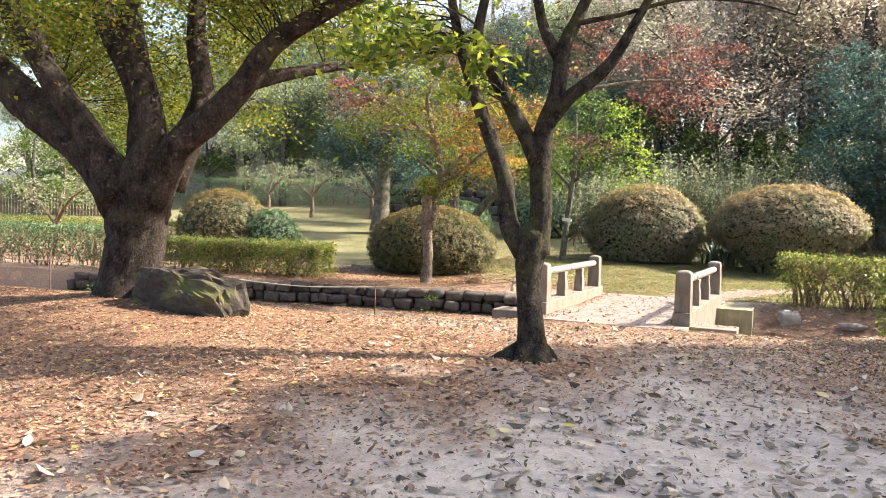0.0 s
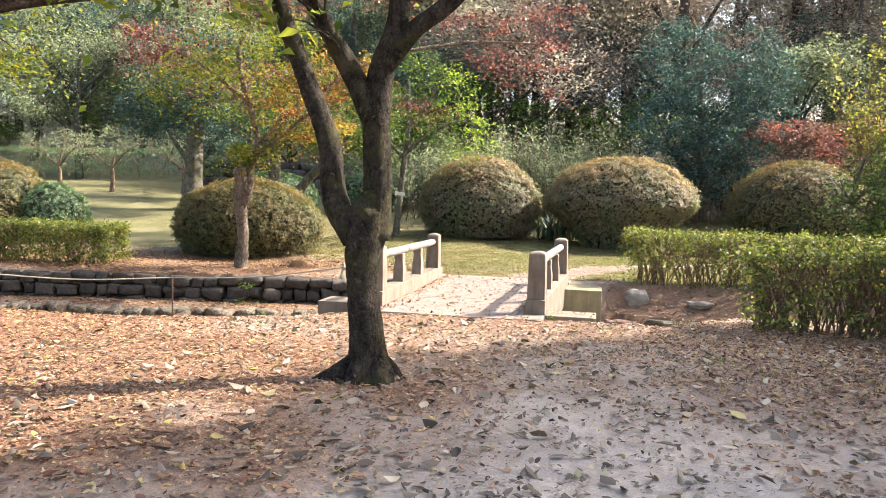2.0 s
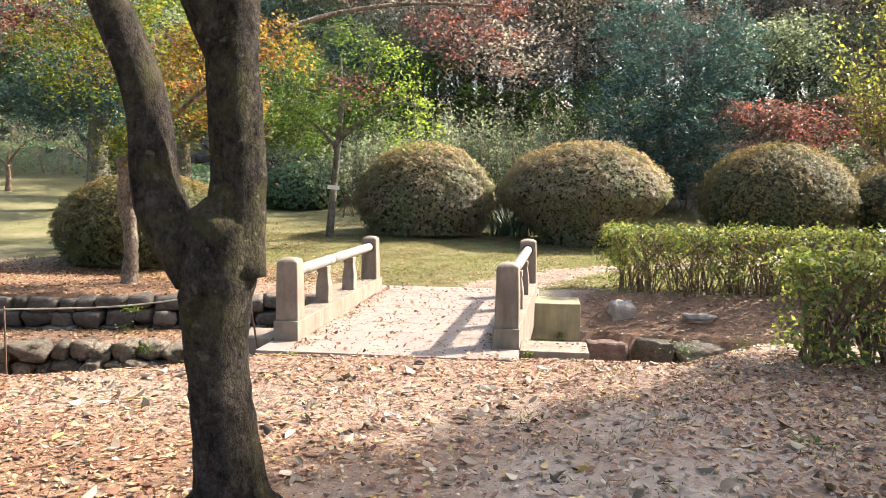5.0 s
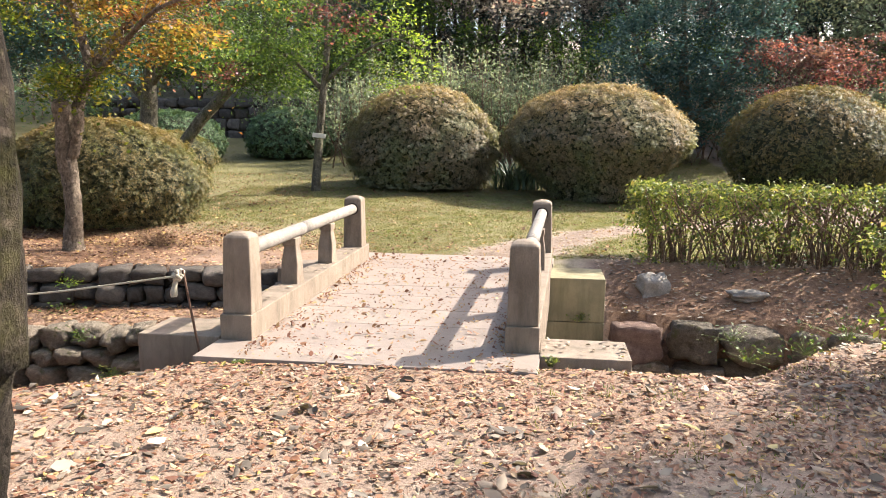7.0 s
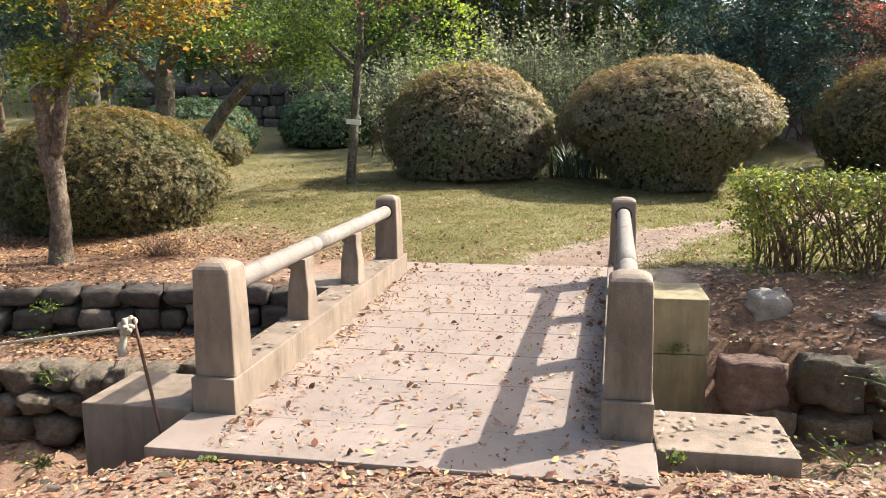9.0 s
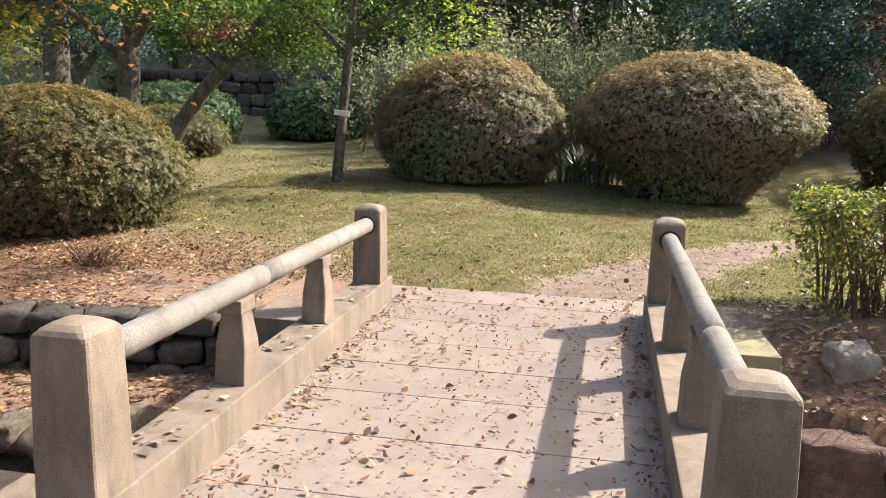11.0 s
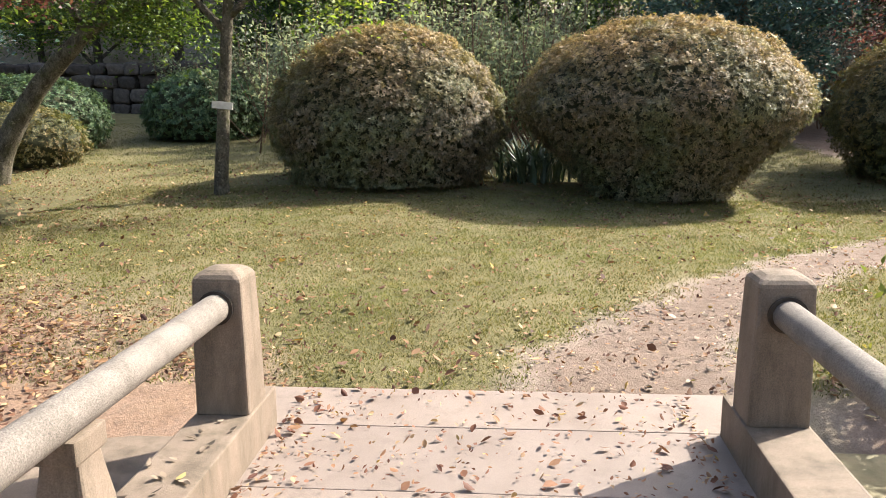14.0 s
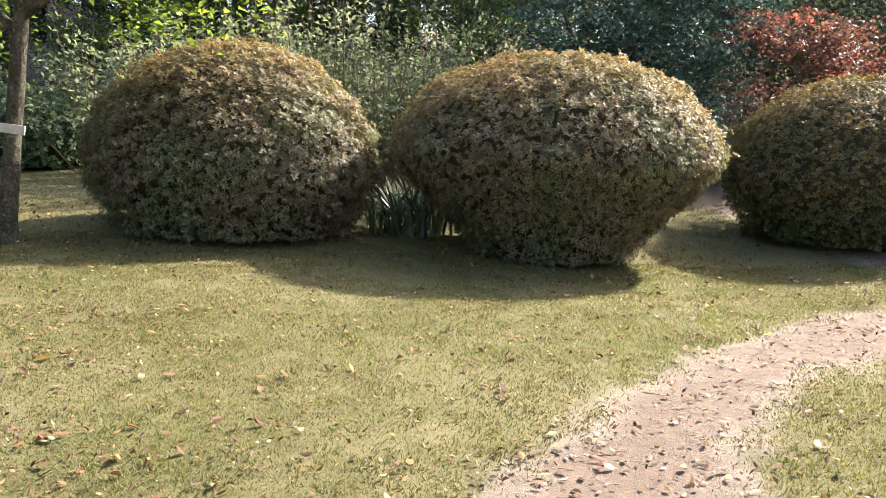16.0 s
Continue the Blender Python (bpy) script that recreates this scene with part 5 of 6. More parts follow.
tree("shade_tree", (10.7, 6.4, 0.1), TALL_TRUNK,
     [shifted(l, 0, 0, 4.5) for l in ([(-0.1, 0, 3.0, 0.15), (-1.5, 0.5, 4.8, 0.1), (-3.2, 1.0, 6.2, 0.05)], [(0, 0, 3.4, 0.14), (0.8, 2.0, 5.2, 0.09), (-0.4, 3.0, 7.0, 0.04)], [(-0.1, 0, 3.4, 0.14), (-0.8, -2.5, 5.2, 0.09), (-2.2, -4.0, 6.6, 0.04)], [(-0.2, 0, 5, 0.12), (0.5, 0, 7, 0.06)])],
     [([(-1.2, 0.4, 10.9, 3.2, 3.2, 1.4), (-1.2, -3.2, 11.1, 3.0, 2.6, 1.5), (0.8, 0.6, 12.0, 3.0, 4.0, 1.6)], [260, 200, 220], 70, 0.4, 0.18, TREELEAF, 0.55)],
     YOUNGBARK, "tall broad-crowned tree out of view, shading the path", 6, 0.08, 0.016, 14, twig_skip=3)

# trees about the lawn
tree("lawn_tree", (-15.7, 28.0, 1.0), [(0, 0, -0.1, 0.42), (0.05, 0, 0.8, 0.33), (0.1, 0, 2.0, 0.3), (0.2, 0, 3.4, 0.24), (0.2, 0, 5.0, 0.16)],
     [[(0.15, 0, 2.4, 0.16), (1.2, -0.2, 3.6, 0.1), (2.4, -0.4, 4.2, 0.05)], [(0.15, 0, 2.6, 0.15), (-0.8, 0, 3.8, 0.1), (-2.0, 0, 4.8, 0.05)]],
     [([(0.2, 0, 4.9, 2.2, 1.9, 1.6), (1.9, -0.6, 3.4, 1.4, 1.2, 0.8), (-1.3, -0.4, 3.3, 1.1, 1.0, 0.8)], [120, 60, 50], 40, 0.34, 0.15, EVERGREEN, 0.5),
      ([(1.8, -1.8, 4.8, 1.2, 1.0, 0.8), (0.2, -1.9, 4.2, 1.0, 0.6, 0.8)], [40, 26], 34, 0.3, 0.11, MAPLE_YG, 0.55)], YOUNGBARK, "thick grey-trunked evergreen tree on the lawn", 7, 0.1, 0.014, 14)
tree("lawn_tree", (-9.75, 22.0, 0.2), [(0, 0, -0.1, 0.24), (0.0, 0, 0.8, 0.2), (0.03, 0, 1.8, 0.18), (0.1, 0, 2.6, 0.14), (0.4, 0, 3.4, 0.08)],
     [[(0.05, 0, 2.0, 0.1), (-0.6, -0.1, 2.7, 0.07), (-1.4, -0.3, 3.3, 0.03)], [(0.1, 0, 2.4, 0.1), (0.9, -0.3, 3.1, 0.06), (1.8, -0.5, 3.4, 0.03)]],
     [([(0.0, -0.2, 3.6, 1.7, 1.3, 0.7), (1.6, -0.6, 3.0, 0.9, 0.8, 0.45)], [70, 26], 48, 0.22, 0.085, TREELEAF, 0.6),
      ([(-0.3, 0, 4.4, 1.8, 1.4, 0.7), (1.9, -0.4, 2.7, 0.5, 0.5, 0.2)], [50, 6], 48, 0.2, 0.075, MAPLE_RED, 0.7)],
     YOUNGBARK, "small tree with green and dark red leaves on the lawn", 8, 0.1, 0.01, 12)
tree("leaning_tree", (-10.7, 24.6, 0.4), [(0, 0, -0.1, 0.2), (0.25, 0, 0.6, 0.16), (0.9, 0, 1.5, 0.14), (1.7, 0, 2.3, 0.12), (2.4, 0, 3.2, 0.08)],
     [[(1.6, 0, 2.2, 0.07), (2.6, -0.2, 2.6, 0.05), (3.3, -0.3, 2.7, 0.02)], [(1.7, 0, 2.3, 0.07), (1.4, -0.1, 3.2, 0.05), (1.2, -0.1, 4.2, 0.02)]],
     [([(2.5, -0.2, 2.9, 1.5, 1.0, 0.6), (2.2, 0, 4.1, 1.8, 1.3, 1.0), (3.2, -0.3, 2.4, 0.6, 0.5, 0.3)], [70, 90, 18], 50, 0.24, 0.085, TREELEAF, 0.5)],
     YOUNGBARK, "leaning tree with dark green leaves over clipped domes", 9, 0.1, 0.01, 12)

# right-hand shrubs and trees
tree("camellia_tree", (2.8, 30.6, 1.0), [(0, 0, -0.1, 0.2), (0, 0, 1, 0.17), (-0.2, 0, 2.4, 0.14), (-0.3, 0, 4.6, 0.08)],
     [[(0, 0, 0.8, 0.12), (-1.2, 0, 2.4, 0.08), (-1.8, 0, 3.8, 0.04)], [(0, 0, 1.0, 0.12), (1.2, 0, 2.6, 0.08), (2.0, 0, 4.4, 0.04)]],
     [([(-0.9, 0, 5.6, 1.3, 1.3, 1.6), (1.7, 0, 5.2, 1.2, 1.2, 1.5), (-1.2, -0.2, 3.3, 1.7, 1.4, 1.1), (0.8, -0.4, 3.0, 1.8, 1.4, 1.2), (0.2, -0.2, 1.6, 1.7, 1.3, 0.8)], [90, 80, 90, 90, 70], 46, 0.27, 0.13, EVERGREEN, 0.5)],
     YOUNGBARK, "tall dark blue-green evergreen behind the clipped domes", 10, 0.08, 0.012, 12, twig_skip=2)
tree("camellia_tree", (-17.5, 31.5, 1.4), [(0, 0, -0.1, 0.2), (0, 0, 1, 0.17), (-0.2, 0, 2.4, 0.14), (-0.3, 0, 4.6, 0.08)],
     [[(0, 0, 0.8, 0.12), (-1.2, 0, 2.4, 0.08), (-1.8, 0, 3.8, 0.04)], [(0, 0, 1.0, 0.12), (1.2, 0, 2.6, 0.08), (2.0, 0, 4.0, 0.04)]],
     [([(-0.2, 0, 4.2, 1.8, 1.5, 1.5), (0.8, 0, 2.6, 1.5, 1.2, 0.9)], [90, 60], 44, 0.28, 0.14, EVERGREEN, 0.5)],
     YOUNGBARK, "dark evergreen tree on the far lawn", 11, 0.08, 0.012, 12, twig_skip=2)
tree("bushy_evergreen", (2.35, 10.3, 0.08), [(0, 0, -0.08, 0.07), (0.03, 0, 0.5, 0.055), (0.0, 0, 1.1, 0.045), (0.05, 0, 1.7, 0.025)],
     [[(0.02, 0, 0.7, 0.035), (-0.35, -0.1, 1.2, 0.025), (-0.8, -0.15, 1.5, 0.012)], [(0.0, 0, 1.0, 0.03), (0.4, 0.1, 1.5, 0.02), (0.8, 0.2, 1.8, 0.01)], [(0.0, 0, 0.9, 0.03), (-0.1, 0.3, 1.5, 0.02), (-0.3, 0.6, 1.9, 0.01)]],
     [([(0.0, 0.0, 1.75, 0.95, 0.85, 0.55), (0.3, 0.1, 2.2, 0.7, 0.7, 0.4), (-0.6, -0.1, 1.55, 0.45, 0.5, 0.3)], [80, 40, 26], 46, 0.12, 0.05, TREELEAF, 0.45)],
     YOUNGBARK, "loose dark olive evergreen shrub beside the straggly hedge", 14, 0.08, 0.008, 10)
tree("crimson_maple", (6.4, 29.2, 0.9), [(0, 0, -0.1, 0.13), (0, 0, 0.9, 0.1), (-0.1, 0, 2.0, 0.07)],
     [[(0, 0, 1.0, 0.06), (-1.0, -0.2, 2.2, 0.04), (-2.0, -0.3, 3.0, 0.02)], [(0, 0, 1.2, 0.06), (1.0, 0, 2.4, 0.04), (1.8, 0, 3.2, 0.02)]],
     [([(-1.3, -0.3, 3.1, 1.3, 1.1, 0.4), (-0.6, -0.4, 2.1, 1.5, 1.1, 0.6), (0.8, 0, 3.0, 1.6, 1.2, 0.6)], [50, 44, 50], 44, 0.22, 0.09, MAPLE_BRIGHT, 0.7)],
     YOUNGBARK, "small crimson maple among dark evergreens", 12, 0.08, 0.01, 10)


def whip_shrub(name, at, count, h, lean, mat, leaf_n, leaf, label, seed, wide=0.5, spread=0.5):
    """A shrub of upright whippy shoots set with small leaves."""
    global rng
    rng = np.random.default_rng(700 + seed)
    ob = thing(name, at, label, "shrub")
    lines, pts = [], []
    for k in range(count):
        a = rng.uniform(0, 6.28)
        b = np.array([rng.normal(0, spread), rng.normal(0, spread * 0.7), -0.05])
        top = b + np.array([math.cos(a) * lean * rng.uniform(0.3, 1.2), math.sin(a) * lean * 0.7 * rng.uniform(0.3, 1.2), h * rng.uniform(0.55, 1.1)])
        m = (b + top) / 2 + np.array([math.cos(a), math.sin(a), 0]) * lean * 0.15
        lines.append([(*b, 0.02), (*m, 0.013), (*top, 0.004)])
        for s in range(2):
            t0 = rng.uniform(0.35, 0.7)
            q = b + (top - b) * t0
            e = q + np.array([rng.normal(0, 0.3), rng.normal(0, 0.25), h * rng.uniform(0.15, 0.3)])
            lines.append([(*q, 0.009), (*((q + e) / 2), 0.006), (*e, 0.003)])
            t = rng.uniform(0, 1, leaf_n // 2)[:, None]
            pts.append(q + (e - q) * t + rng.normal(0, 0.1, (leaf_n // 2, 3)))
        t = rng.uniform(0.3, 1, leaf_n)[:, None]
        pts.append(b * (1 - t) ** 2 + 2 * m * t * (1 - t) + top * t * t + rng.normal(0, 0.1, (leaf_n, 3)))
    part("stem_growth", tubes("stem_growth", lines, TWIG, 5, 3), TWIG, ob, "upright whippy stems")["kind"] = "stuff"
    p = np.concatenate(pts)
    nor = np.zeros_like(p)
    nor[:, 2] = 1
    part("foliage", leaves("foliage", p, nor, leaf, mat, wide, 0.1, 0.7), mat, ob)
    return ob


def shoot_tree(name, base, arms, shoots, h, mat, leaf, label, seed):
    """A small tree whose low arms carry many upright leafy shoots."""
    global rng
    rng = np.random.default_rng(800 + seed)
    ob = thing(name, base, label, "tree")
    part("trunk", tube("trunk", [(0, 0, -0.1, 0.12), (0.02, 0, 0.6, 0.1), (0, 0, 1.3, 0.09)], TWIG, 10, 4, 0.1, seed), TWIG, ob)
    lines, pts = [], []
    for arm in arms:
        part("limb", tube("limb", arm, TWIG, 8, 5, 0.08, seed), TWIG, ob)
        c = catmull(arm, 8)
        for k in range(shoots):
            q = c[int(rng.integers(len(c) // 4, len(c)))][:3]
            top = q + np.array([rng.normal(0, 0.45), rng.normal(0, 0.35), h * rng.uniform(0.35, 1.1)])
            m = (q + top) / 2 + rng.normal(0, 0.08, 3)
            lines.append([(*q, 0.012), (*m, 0.008), (*top, 0.003)])
            n = 56
            t = rng.uniform(0.1, 1, n)[:, None]
            pts.append(q * (1 - t) ** 2 + 2 * m * t * (1 - t) + top * t * t + rng.normal(0, 1, (n, 3)) * (0.05 + 0.12 * (1 - t)))
    part("shoot_growth", tubes("shoot_growth", lines, TWIG, 4, 3), TWIG, ob)["kind"] = "stuff"
    p = np.concatenate(pts)
    nor = np.zeros_like(p)
    nor[:, 2] = 1
    part("crown", leaves("crown", p, nor, leaf, mat, 0.55, 0.1, 0.7), mat, ob)
    return ob


shoot_tree("yellow_leaved_tree", bush_at(5.6, 19.3), [
    [(0, 0, 1.2, 0.08), (-0.5, -0.1, 1.7, 0.06), (-1.1, -0.2, 2.1, 0.045), (-1.6, -0.2, 2.5, 0.02)],
    [(0, 0, 1.25, 0.07), (-0.3, 0.1, 1.9, 0.06), (-0.9, 0.2, 2.5, 0.045), (-1.5, 0.2, 2.9, 0.02)],
    [(0, 0, 1.25, 0.07), (0.5, -0.2, 1.8, 0.06), (1.2, -0.3, 2.3, 0.04), (1.8, -0.3, 2.6, 0.02)]], 20, 2.6, YELLOWSHRUB, 0.09, "small tree with upright shoots of yellowing leaves", 1)
whip_shrub("whippy_shrub", bush_at(-3.2, 29.0), 80, 3.4, 1.3, GREYGREEN, 44, 0.12, "grey-green shrub with upright shoots behind the domes", 3, 0.5, 0.9)
whip_shrub("whippy_shrub", bush_at(-6.0, 29.6), 60, 3.0, 1.3, GREYGREEN, 44, 0.12, "grey-green shrub with upright shoots behind the domes", 4, 0.5, 0.9)
whip_shrub("whippy_shrub", bush_at(-0.4, 29.4), 60, 2.9, 1.3, GREYGREEN, 40, 0.12, "grey-green shrub with upright shoots behind the domes", 5, 0.5, 0.9)
# extra pale shrubs, added to lighten the dark zone before the wood
for k, (x, y) in enumerate(((1.8, 33.0), (-2.2, 33.6), (-5.2, 33.2), (5.6, 33.4), (8.6, 31.5), (-8.2, 33.4), (10.5, 29.0))):
    whip_shrub("whippy_shrub", bush_at(x, y), 60, 3.6 - 0.2 * k, 1.4, GREYGREEN if k % 3 else BROWNWOOD, 70, 0.11, "tall loose pale shrub added to lighten the wood's edge", 20 + k, 0.5, 1.0)
whip_shrub("whippy_shrub", bush_at(-17.2, 10.2), 40, 0.8, 0.6, TREELEAF, 40, 0.06, "low dark weeds by the rope fence", 6, 0.5, 0.8)
whip_shrub("whippy_shrub", bush_at(-11.6, 10.2), 26, 0.5, 0.5, TREELEAF, 40, 0.06, "low dark weeds by the rope fence", 7, 0.5, 0.5)

# ---- the wood behind ----


def wood_tree(name, seed, h, spread, mat, label, leaf=0.22, n=150, trunk_r=0.22, low=0.3):
    g = np.random.default_rng(seed)
    limbs, blobs = [], []
    for k in range(6):
        a, z0 = g.uniform(0, 6.28), h * g.uniform(low, 0.6)
        l = spread * g.uniform(0.6, 1.0)
        top = (math.cos(a) * l, math.sin(a) * l, z0 + h * g.uniform(0.15, 0.35))
        limbs.append([(0, 0, z0, trunk_r * 0.5), (top[0] * 0.5, top[1] * 0.5, z0 + (top[2] - z0) * 0.6, trunk_r * 0.3), (*top, 0.03)])
        blobs.append((*top, spread * 0.5, spread * 0.5, h * 0.13))
    blobs.append((0, 0, h * 0.88, spread * 0.6, spread * 0.6, h * 0.14))
    return tree(name, (0, 0, 0), [(0, 0, -0.3, trunk_r * 1.3), (0.1, 0, h * 0.3, trunk_r), (0.0, 0.1, h * 0.6, trunk_r * 0.7), (0, 0, h * 0.9, 0.04)], limbs,
                [(blobs, [n // 7] * 7, 56, spread * 0.165, leaf * 0.68, mat, 0.55)], TWIG_DARK, label, seed, 0.1, 0.02, 9, "trees of the wood", 1)


def plant_wood():
    kinds = [
        (wood_tree("woodland_tree", 31, 11.0, 3.4, BROWNWOOD, "tall thin-leaved brownish woodland tree", 0.2, 200, 0.2, 0.15), (4, 9)),
        (wood_tree("woodland_tree", 32, 9.0, 3.2, BROWNWOOD, "brownish woodland tree with bare lower limbs", 0.2, 190, 0.18, 0.12), (4, 9)),
        (wood_tree("woodland_tree", 33, 8.0, 3.0, EVERGREEN, "dark evergreen tree of the wood", 0.2, 230, 0.2, 0.1), (4, 9)),
        (wood_tree("woodland_tree", 34, 7.0, 2.8, GREYGREEN, "grey-green woodland tree on the slope, paled as by haze", 0.2, 210, 0.16, 0.1), (4, 9)),
        (wood_tree("woodland_tree", 35, 5.0, 2.3, TREELEAF, "green leafy understorey tree of the wood", 0.17, 200, 0.12, 0.08), (4, 9)),
    ]
    g = np.random.default_rng(77)
    spots = []
    # a thick belt behind the lawn, brown to the right, paler to the left
    for x in np.arange(-9, 26, 2.7):
        spots.append((x, 37.5 + g.uniform(-1, 1), (4, 3, 4, 1)[int(g.integers(4))] if x > -4 else 4))
        spots.append((x + 1, 42 + g.uniform(-1, 1), int(g.integers(0, 3))))
        spots.append((x - 1, 46.5 + g.uniform(-1, 1), int(g.integers(0, 2))))
        spots.append((x, 53 + g.uniform(-2, 2), int(g.integers(0, 3))))
    for x in np.arange(-52, -9, 3.2):
        spots.append((x, 40.5 + g.uniform(-1.5, 1.5), (3, 3, 4)[int(g.integers(3))]))
        spots.append((x + 1, 46 + g.uniform(-2, 2), (3, 3, 4, 2)[int(g.integers(4))]))
        spots.append((x, 54 + g.uniform(-2, 2), 3))
        spots.append((x + 1, 64 + g.uniform(-2, 2), 3))
        if x > -34:
            spots.append((x, 58 + g.uniform(-2, 2), 0))
    for x in np.arange(15.5, 30, 3.2):
        for y in (31, 27, 22, 17):
            spots.append((x + 2.5 + g.uniform(-0.8, 0.8), y + g.uniform(-1, 1), (2, 0, 4, 2)[int(g.integers(4))]))
    for x, y in ((-34, 26), (-33, 20), (-36, 13), (-30, 7), (-34, 30), (-27, 1), (-28, 38)):
        spots.append((x, y, (3, 4)[int(g.integers(2))]))
    used = [False] * len(kinds)
    for x, y, k in spots:
        s = g.uniform(0.85, 1.2) * (1.35 if y > 42 else 1.0)
        m = pose(x, y, on_ground(x, y) - 0.05, 0, 0, g.uniform(0, 360))
        if not used[k]:
            kinds[k][0].matrix_basis = m
            used[k] = True
        else:
            ob = copy_thing(kinds[k][0], m)
            ob.scale = (s, s, s * g.uniform(0.9, 1.1))


plant_wood()

# small bare-stemmed trees on the far lawn
for k, (x, y) in enumerate(((-21.5, 31.5), (-24.5, 32.0), (-19.0, 33.0), (-20.5, 16.5), (-27, 26))):
    tree("orchard_tree", bush_at(x, y), [(0, 0, -0.05, 0.11), (0.05, 0, 0.6, 0.09), (0, 0, 1.1, 0.07)],
         [[(0, 0, 1.0, 0.05), (-0.9, 0.1, 1.6, 0.035), (-1.8, 0, 1.9, 0.015)], [(0, 0, 1.0, 0.05), (0.8, -0.2, 1.7, 0.035), (1.6, -0.3, 2.1, 0.015)], [(0, 0, 1.05, 0.05), (0.1, 0.2, 2.0, 0.03), (0, 0.3, 2.8, 0.012)]],
         [([(0, 0, 2.2, 1.7, 1.3, 0.7)], [60], 22, 0.24, 0.1, GREYGREEN, 0.5)], TWIG, "small spreading fruit tree with thin pale leaves", 40 + k, 0.1, 0.01, 9, "fruit trees on the far lawn")


def board_fence(a, b, h, label):
    a, b = np.array(a, float), np.array(b, float)
    length = np.linalg.norm(b - a)
    d = (b - a) / length
    ob = thing("board_fence", (*a, on_ground(*a)), label, "fence", rz=math.degrees(math.atan2(d[1], d[0])))
    bm = bmesh.new()
    box(bm, -0.07, 0.07, -0.012, 0.012, 0.05, h, 0.006)
    me = bpy.data.meshes.new("board")
    bm.to_mesh(me)
    bm.free()
    me.materials.append(WOOD)
    for k in range(int(length / 0.2)):
        o = new("board", me)
        o.parent = ob
        o.matrix_basis = pose(k * 0.2, 0, rng.normal(0, 0.02), 0, rng.normal(0, 0.8), 0)
    for z in (0.3, h - 0.25):
        bm = bmesh.new()
        box(bm, -0.1, length, 0.014, 0.05, z, z + 0.07, 0.006)
        part("cross_rail", bm, WOOD, ob)


board_fence((-40, 27), (-29, 28.5), 1.5, "weathered brown board fence at the garden's edge")

# ---- fallen leaves and grass ----


def scatter(n, x0, x1, y0, y1, density, seed):
    g = np.random.default_rng(seed)
    x, y = g.uniform(x0, x1, n), g.uniform(y0, y1, n)
    k = g.random(n) < density(x, y)
    return x[k], y[k]


def off_bridge(x, y):
    return ~((x > -4.75) & (x < -0.7) & (y > 11.84) & (y < 16.97))


def lay(name, x, y, size, mat, label, lift=0.012, z=None, tilt=0.2):
    zz = (ground_z(x, y) if z is None else z) + lift
    p = np.stack([x, y, zz], -1)
    me = lying_leaves(name, p, size, mat, tilt)
    return tagged(new(name, me), label, "leaves", kind="stuff")


rng = np.random.default_rng(900)
x, y = scatter(300000, -14, 2.2, 1.2, 12.6, lambda x, y: litter_mask(x, y) * (0.5 + 0.25 * sstep(8, 10, y)), 1)
lay("fallen_leaves", x, y, np.where(rng.random(len(x)) < 0.12, 0.06, 0.034), FALLEN, "thick litter of russet and tan leaves on bare earth")
x, y = scatter(80000, -6, 4.5, 0.6, 12.2, lambda x, y: 0.42 * (0.4 + 0.6 * (vnoise(x, y, 1.3, 71) > -0.1)) * (1 - 0.6 * litter_mask(x, y)), 2)
lay("fallen_leaves", x, y, np.where(rng.random(len(x)) < 0.12, 0.09, 0.044), FALLEN_GREY, "scattered faded grey-brown leaves on trodden earth", tilt=0.32)
x, y = scatter(1300, -4.5, 4.5, 1.5, 11.2, lambda x, y: 0.35 + 0.3 * (vnoise(x, y, 1.1, 79) > 0), 14)
lay("large_fallen_leaves", x, y, 0.11, FALLEN_GREY, "large faded curled leaves on trodden earth", 0.02, tilt=0.28)
x, y = scatter(9000, -0.2, 4.5, 4.5, 13.2, lambda x, y: litter_mask(x, y), 16)
lay("fallen_leaves", x, y, 0.055, RUSSET, "dark brown leaves on the shaded verge", 0.012, tilt=0.3)
x, y = scatter(30000, -5, 4.5, 0.6, 11, lambda x, y: 0.6 + 0 * x, 12)
lay("leaf_crumbs", x, y, 0.02, FALLEN_GREY, "crumbled leaf fragments and grit on trodden earth", 0.006)
x, y = scatter(60000, -14, -3.6, 14, 20.5, lambda x, y: litter_mask(x, y) * 0.4 * off_bridge(x, y), 3)
lay("fallen_leaves", x, y, 0.048, RUSSET, "russet leaf litter below the maple")
x, y = scatter(150000, -12, 7, 16.9, 27, lambda x, y: 0.2 * (0.3 + 0.5 * sstep(19.5, 17.2, y) + 0.3 * sstep(-3.5, -6.5, x) + 1.6 * sstep(-3.4, -4.6, x) * sstep(19.5, 17.3, y) + 0.6 * sstep(-0.2, 0.6, vnoise(x, y, 1.6, 73))), 4)
lay("fallen_leaves", x, y, np.where(rng.random(len(x)) < 0.12, 0.065, 0.034), RUSSET, "scattered autumn leaves on the short lawn", 0.022, tilt=0.4)
x, y = scatter(9000, -0.8, 5, 12.6, 17.2, lambda x, y: 0.55 + 0 * x, 5)
lay("fallen_leaves", x, y, 0.06, FALLEN_GREY, "dull brown leaves on the soil bank", 0.01)
x, y = scatter(9000, -13, -4.6, 12.6, 16, lambda x, y: 0.6 + 0 * x, 6)
lay("fallen_leaves", x, y, 0.052, RUSSET, "russet leaves on the ditch terrace", 0.01)
x, y = scatter(9000, -3.6, 6, 16.95, 22.6, lambda x, y: 0.35 * (path_mask(x, y) > 0.05), 10)
lay("fallen_leaves", x, y, 0.04, FALLEN_GREY, "small dry leaves and chips on the worn path", 0.01)
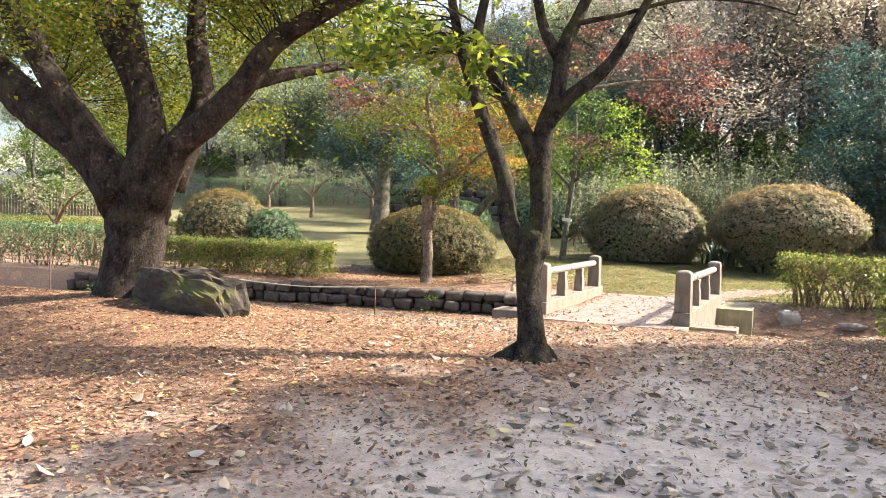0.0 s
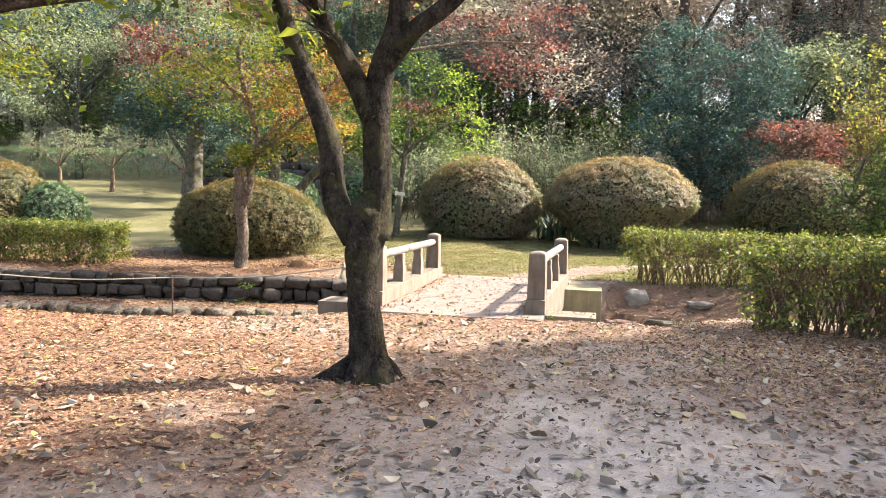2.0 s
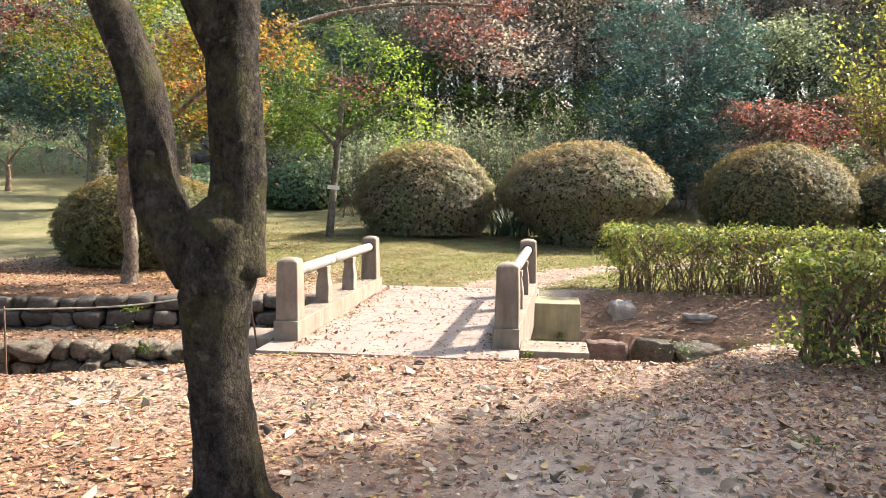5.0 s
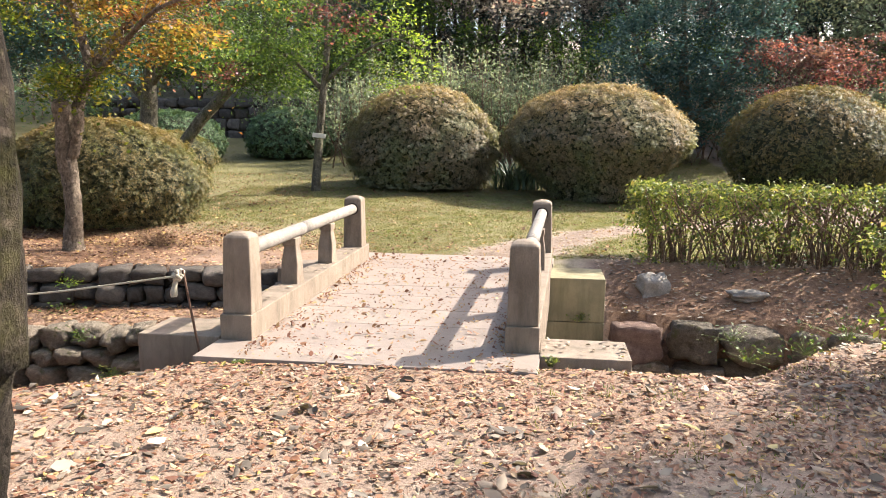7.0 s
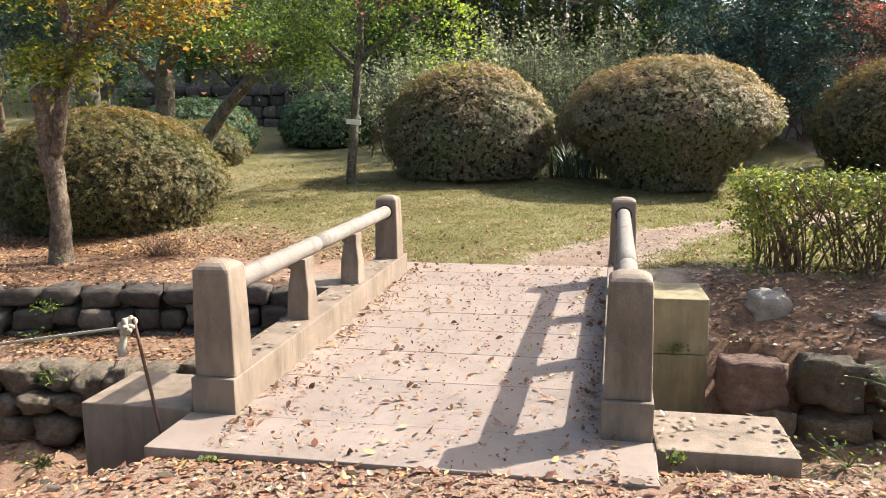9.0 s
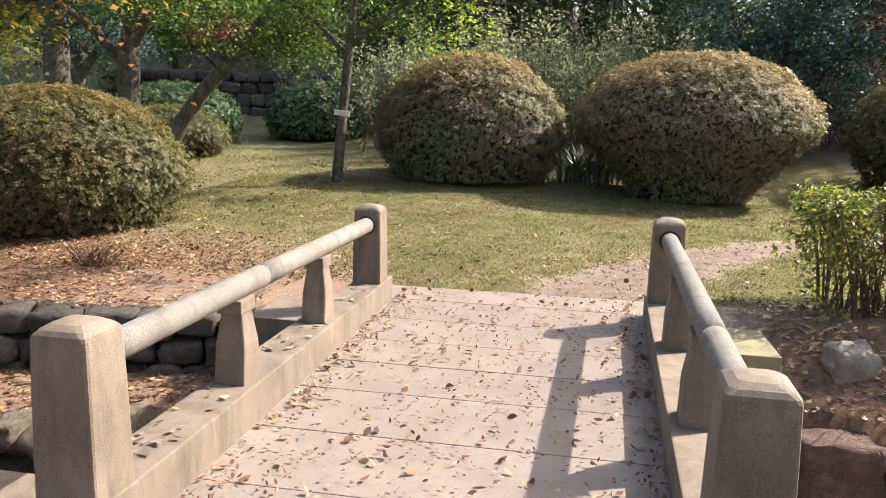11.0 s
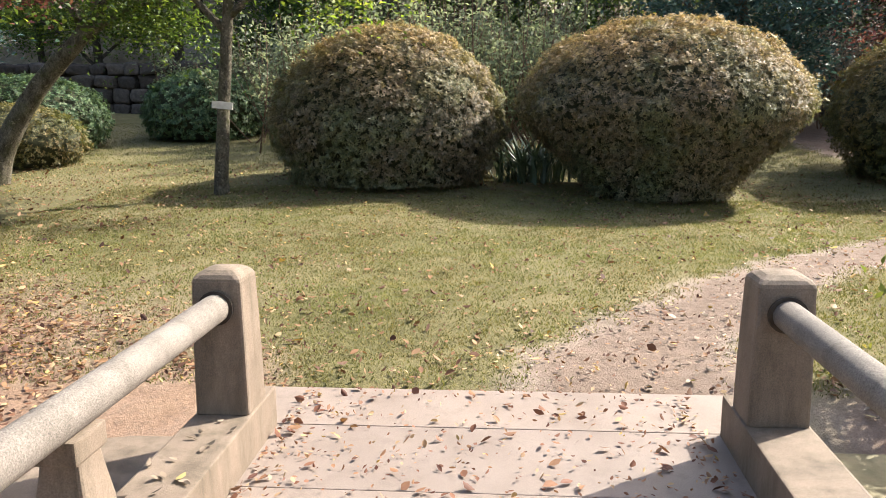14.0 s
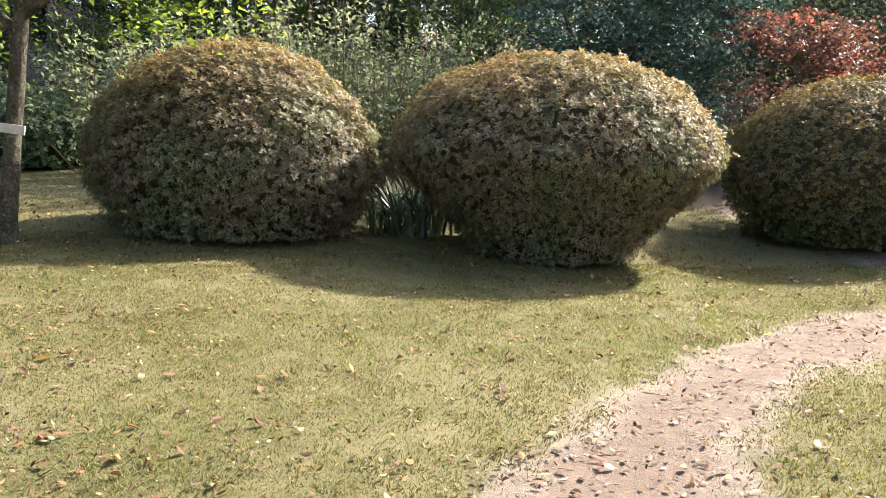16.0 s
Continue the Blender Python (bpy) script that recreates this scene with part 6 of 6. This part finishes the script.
# on the deck: drifts along the kerbs and a loose scatter
x, y = scatter(14000, -3.7, -1.65, 11.9, 16.92, lambda x, y: 0.15 + 0.45 * sstep(0.3, 0.02, x + 3.72 + 0.08 * vnoise(x, y, 0.7, 76)) + 0.5 * sstep(0.24, 0.02, -1.72 + 0.03 * (y - 12.4) - x + 0.06 * vnoise(x, y, 0.6, 77)) + 0.05 * (vnoise(x, y, 0.8, 75) > 0.35), 7)
lay("fallen_leaves", x, y, np.where(rng.random(len(x)) < 0.14, 0.055, 0.026), FALLEN, "curled dry leaves scattered on the bridge deck", 0.014, 0.0 * x, 0.4)
x, y = scatter(150, -3.97, -3.74, 12.7, 16.0, lambda x, y: 0.5 + 0 * x, 8)
lay("fallen_leaves", x, y, 0.05, FALLEN_GREY, "few dry leaves on the granite kerb", 0.01, 0.0 * x + CURB_Z, 0.2)
x, y = scatter(60, -1.44, -0.82, 12.26, 12.7, lambda x, y: 0.5 + 0 * x, 9)
lay("fallen_leaves", x, y, 0.05, FALLEN_GREY, "few dry leaves on the wing block", 0.012, 0.0 * x + 0.02, 0.2)


def grass(n, x0, x1, y0, y1, density, h, seed, label):
    x, y = scatter(n, x0, x1, y0, y1, density, seed)
    g = np.random.default_rng(seed + 1)
    k = len(x)
    z = ground_z(x, y) - 0.004
    a, hh = g.uniform(0, 6.28, k), h * g.uniform(0.5, 1.3, k)
    w = 0.0036 + 0.002 * g.random(k)
    lean = g.normal(0, 0.55, (k, 2)) * hh[:, None]
    p = np.stack([x, y, z], -1)
    side = np.stack([np.cos(a) * w, np.sin(a) * w, 0 * a], -1)
    tip = p + np.stack([lean[:, 0], lean[:, 1], hh], -1)
    v = np.stack([p - side, p + side, tip], 1).reshape(-1, 3)
    tagged(new("grass", mesh_np("grass", v, np.arange(3 * k).reshape(-1, 3), GRASS)), label, "grass", kind="stuff")


grass(430000, -8.5, 5.5, 16.9, 24.5, lambda x, y: turf_mask(x, y) * (0.55 + 0.45 * (vnoise(x, y, 0.9, 81) > -0.3)), 0.021, 11, "short dry yellow-green lawn grass")
grass(110000, -16, 7, 23.5, 34, lambda x, y: turf_mask(x, y), 0.035, 13, "short lawn grass in the shade of the wood")
grass(16000, -1.5, 4.0, 8.5, 12.4, lambda x, y: 0.5 * (vnoise(x, y, 1.1, 83) > 0.15), 0.04, 15, "thin weedy grass at the edge of the bare earth")


# ---- small weeds ----


def weed(x, y, z, r, n, mat, label, seed):
    global rng
    rng = np.random.default_rng(seed)
    ob = thing("weed", (x, y, z), label, "weed")
    p = rng.normal(0, 1, (n, 3)) * np.array([r, r * 0.6, r * 0.5]) + np.array([0, 0, r * 0.6])
    lines = [[(0, 0, -0.02, 0.003), (*(q * 0.5), 0.003), (*q, 0.0015)] for q in p[::2]]
    part("stalk_growth", tubes("stalk_growth", lines, TREESTALK, 4, 2), TREESTALK, ob)["kind"] = "stuff"
    nor = np.zeros_like(p)
    nor[:, 2] = 1
    part("foliage", leaves("foliage", p, nor, 0.028 + 0.15 * r, mat, 0.6, 0.1, 0.6), mat, ob)["kind"] = "stuff"


TREESTALK = plain_material("green_stalk", (0.08, 0.11, 0.03), (0.16, 0.19, 0.06), 30, 0.7)
for k, (x, y, z, r, mat) in enumerate(((-7.15, 15.15, -0.24, 0.09, BRIGHTLEAF), (-7.1, 14.95, -0.6, 0.16, TREELEAF), (-6.4, 14.2, -0.62, 0.1, TREELEAF), (-4.75, 12.05, -0.25, 0.05, HEDGE), (-1.38, 12.2, -0.03, 0.035, HEDGE),
                                       (-3.6, 11.8, -0.03, 0.03, HEDGE), (0.75, 14.95, -0.72, 0.14, TREELEAF), (0.55, 14.95, -0.5, 0.12, GREYGREEN), (1.3, 14.9, -0.6, 0.16, TREELEAF), (1.7, 14.9, -0.42, 0.18, TREELEAF),
                                       (0.2, 14.6, -1.05, 0.16, TREELEAF), (-0.3, 14.4, -1.1, 0.14, TREELEAF), (-1.0, 15.57, -0.5, 0.06, HEDGE), (0.35, 9.6, 0.02, 0.07, TREELEAF), (0.45, 4.2, 0.1, 0.06, BRIGHTLEAF))):
    weed(x, y, z, r, 46, mat, "small tuft of green weeds by the stones", 950 + k)
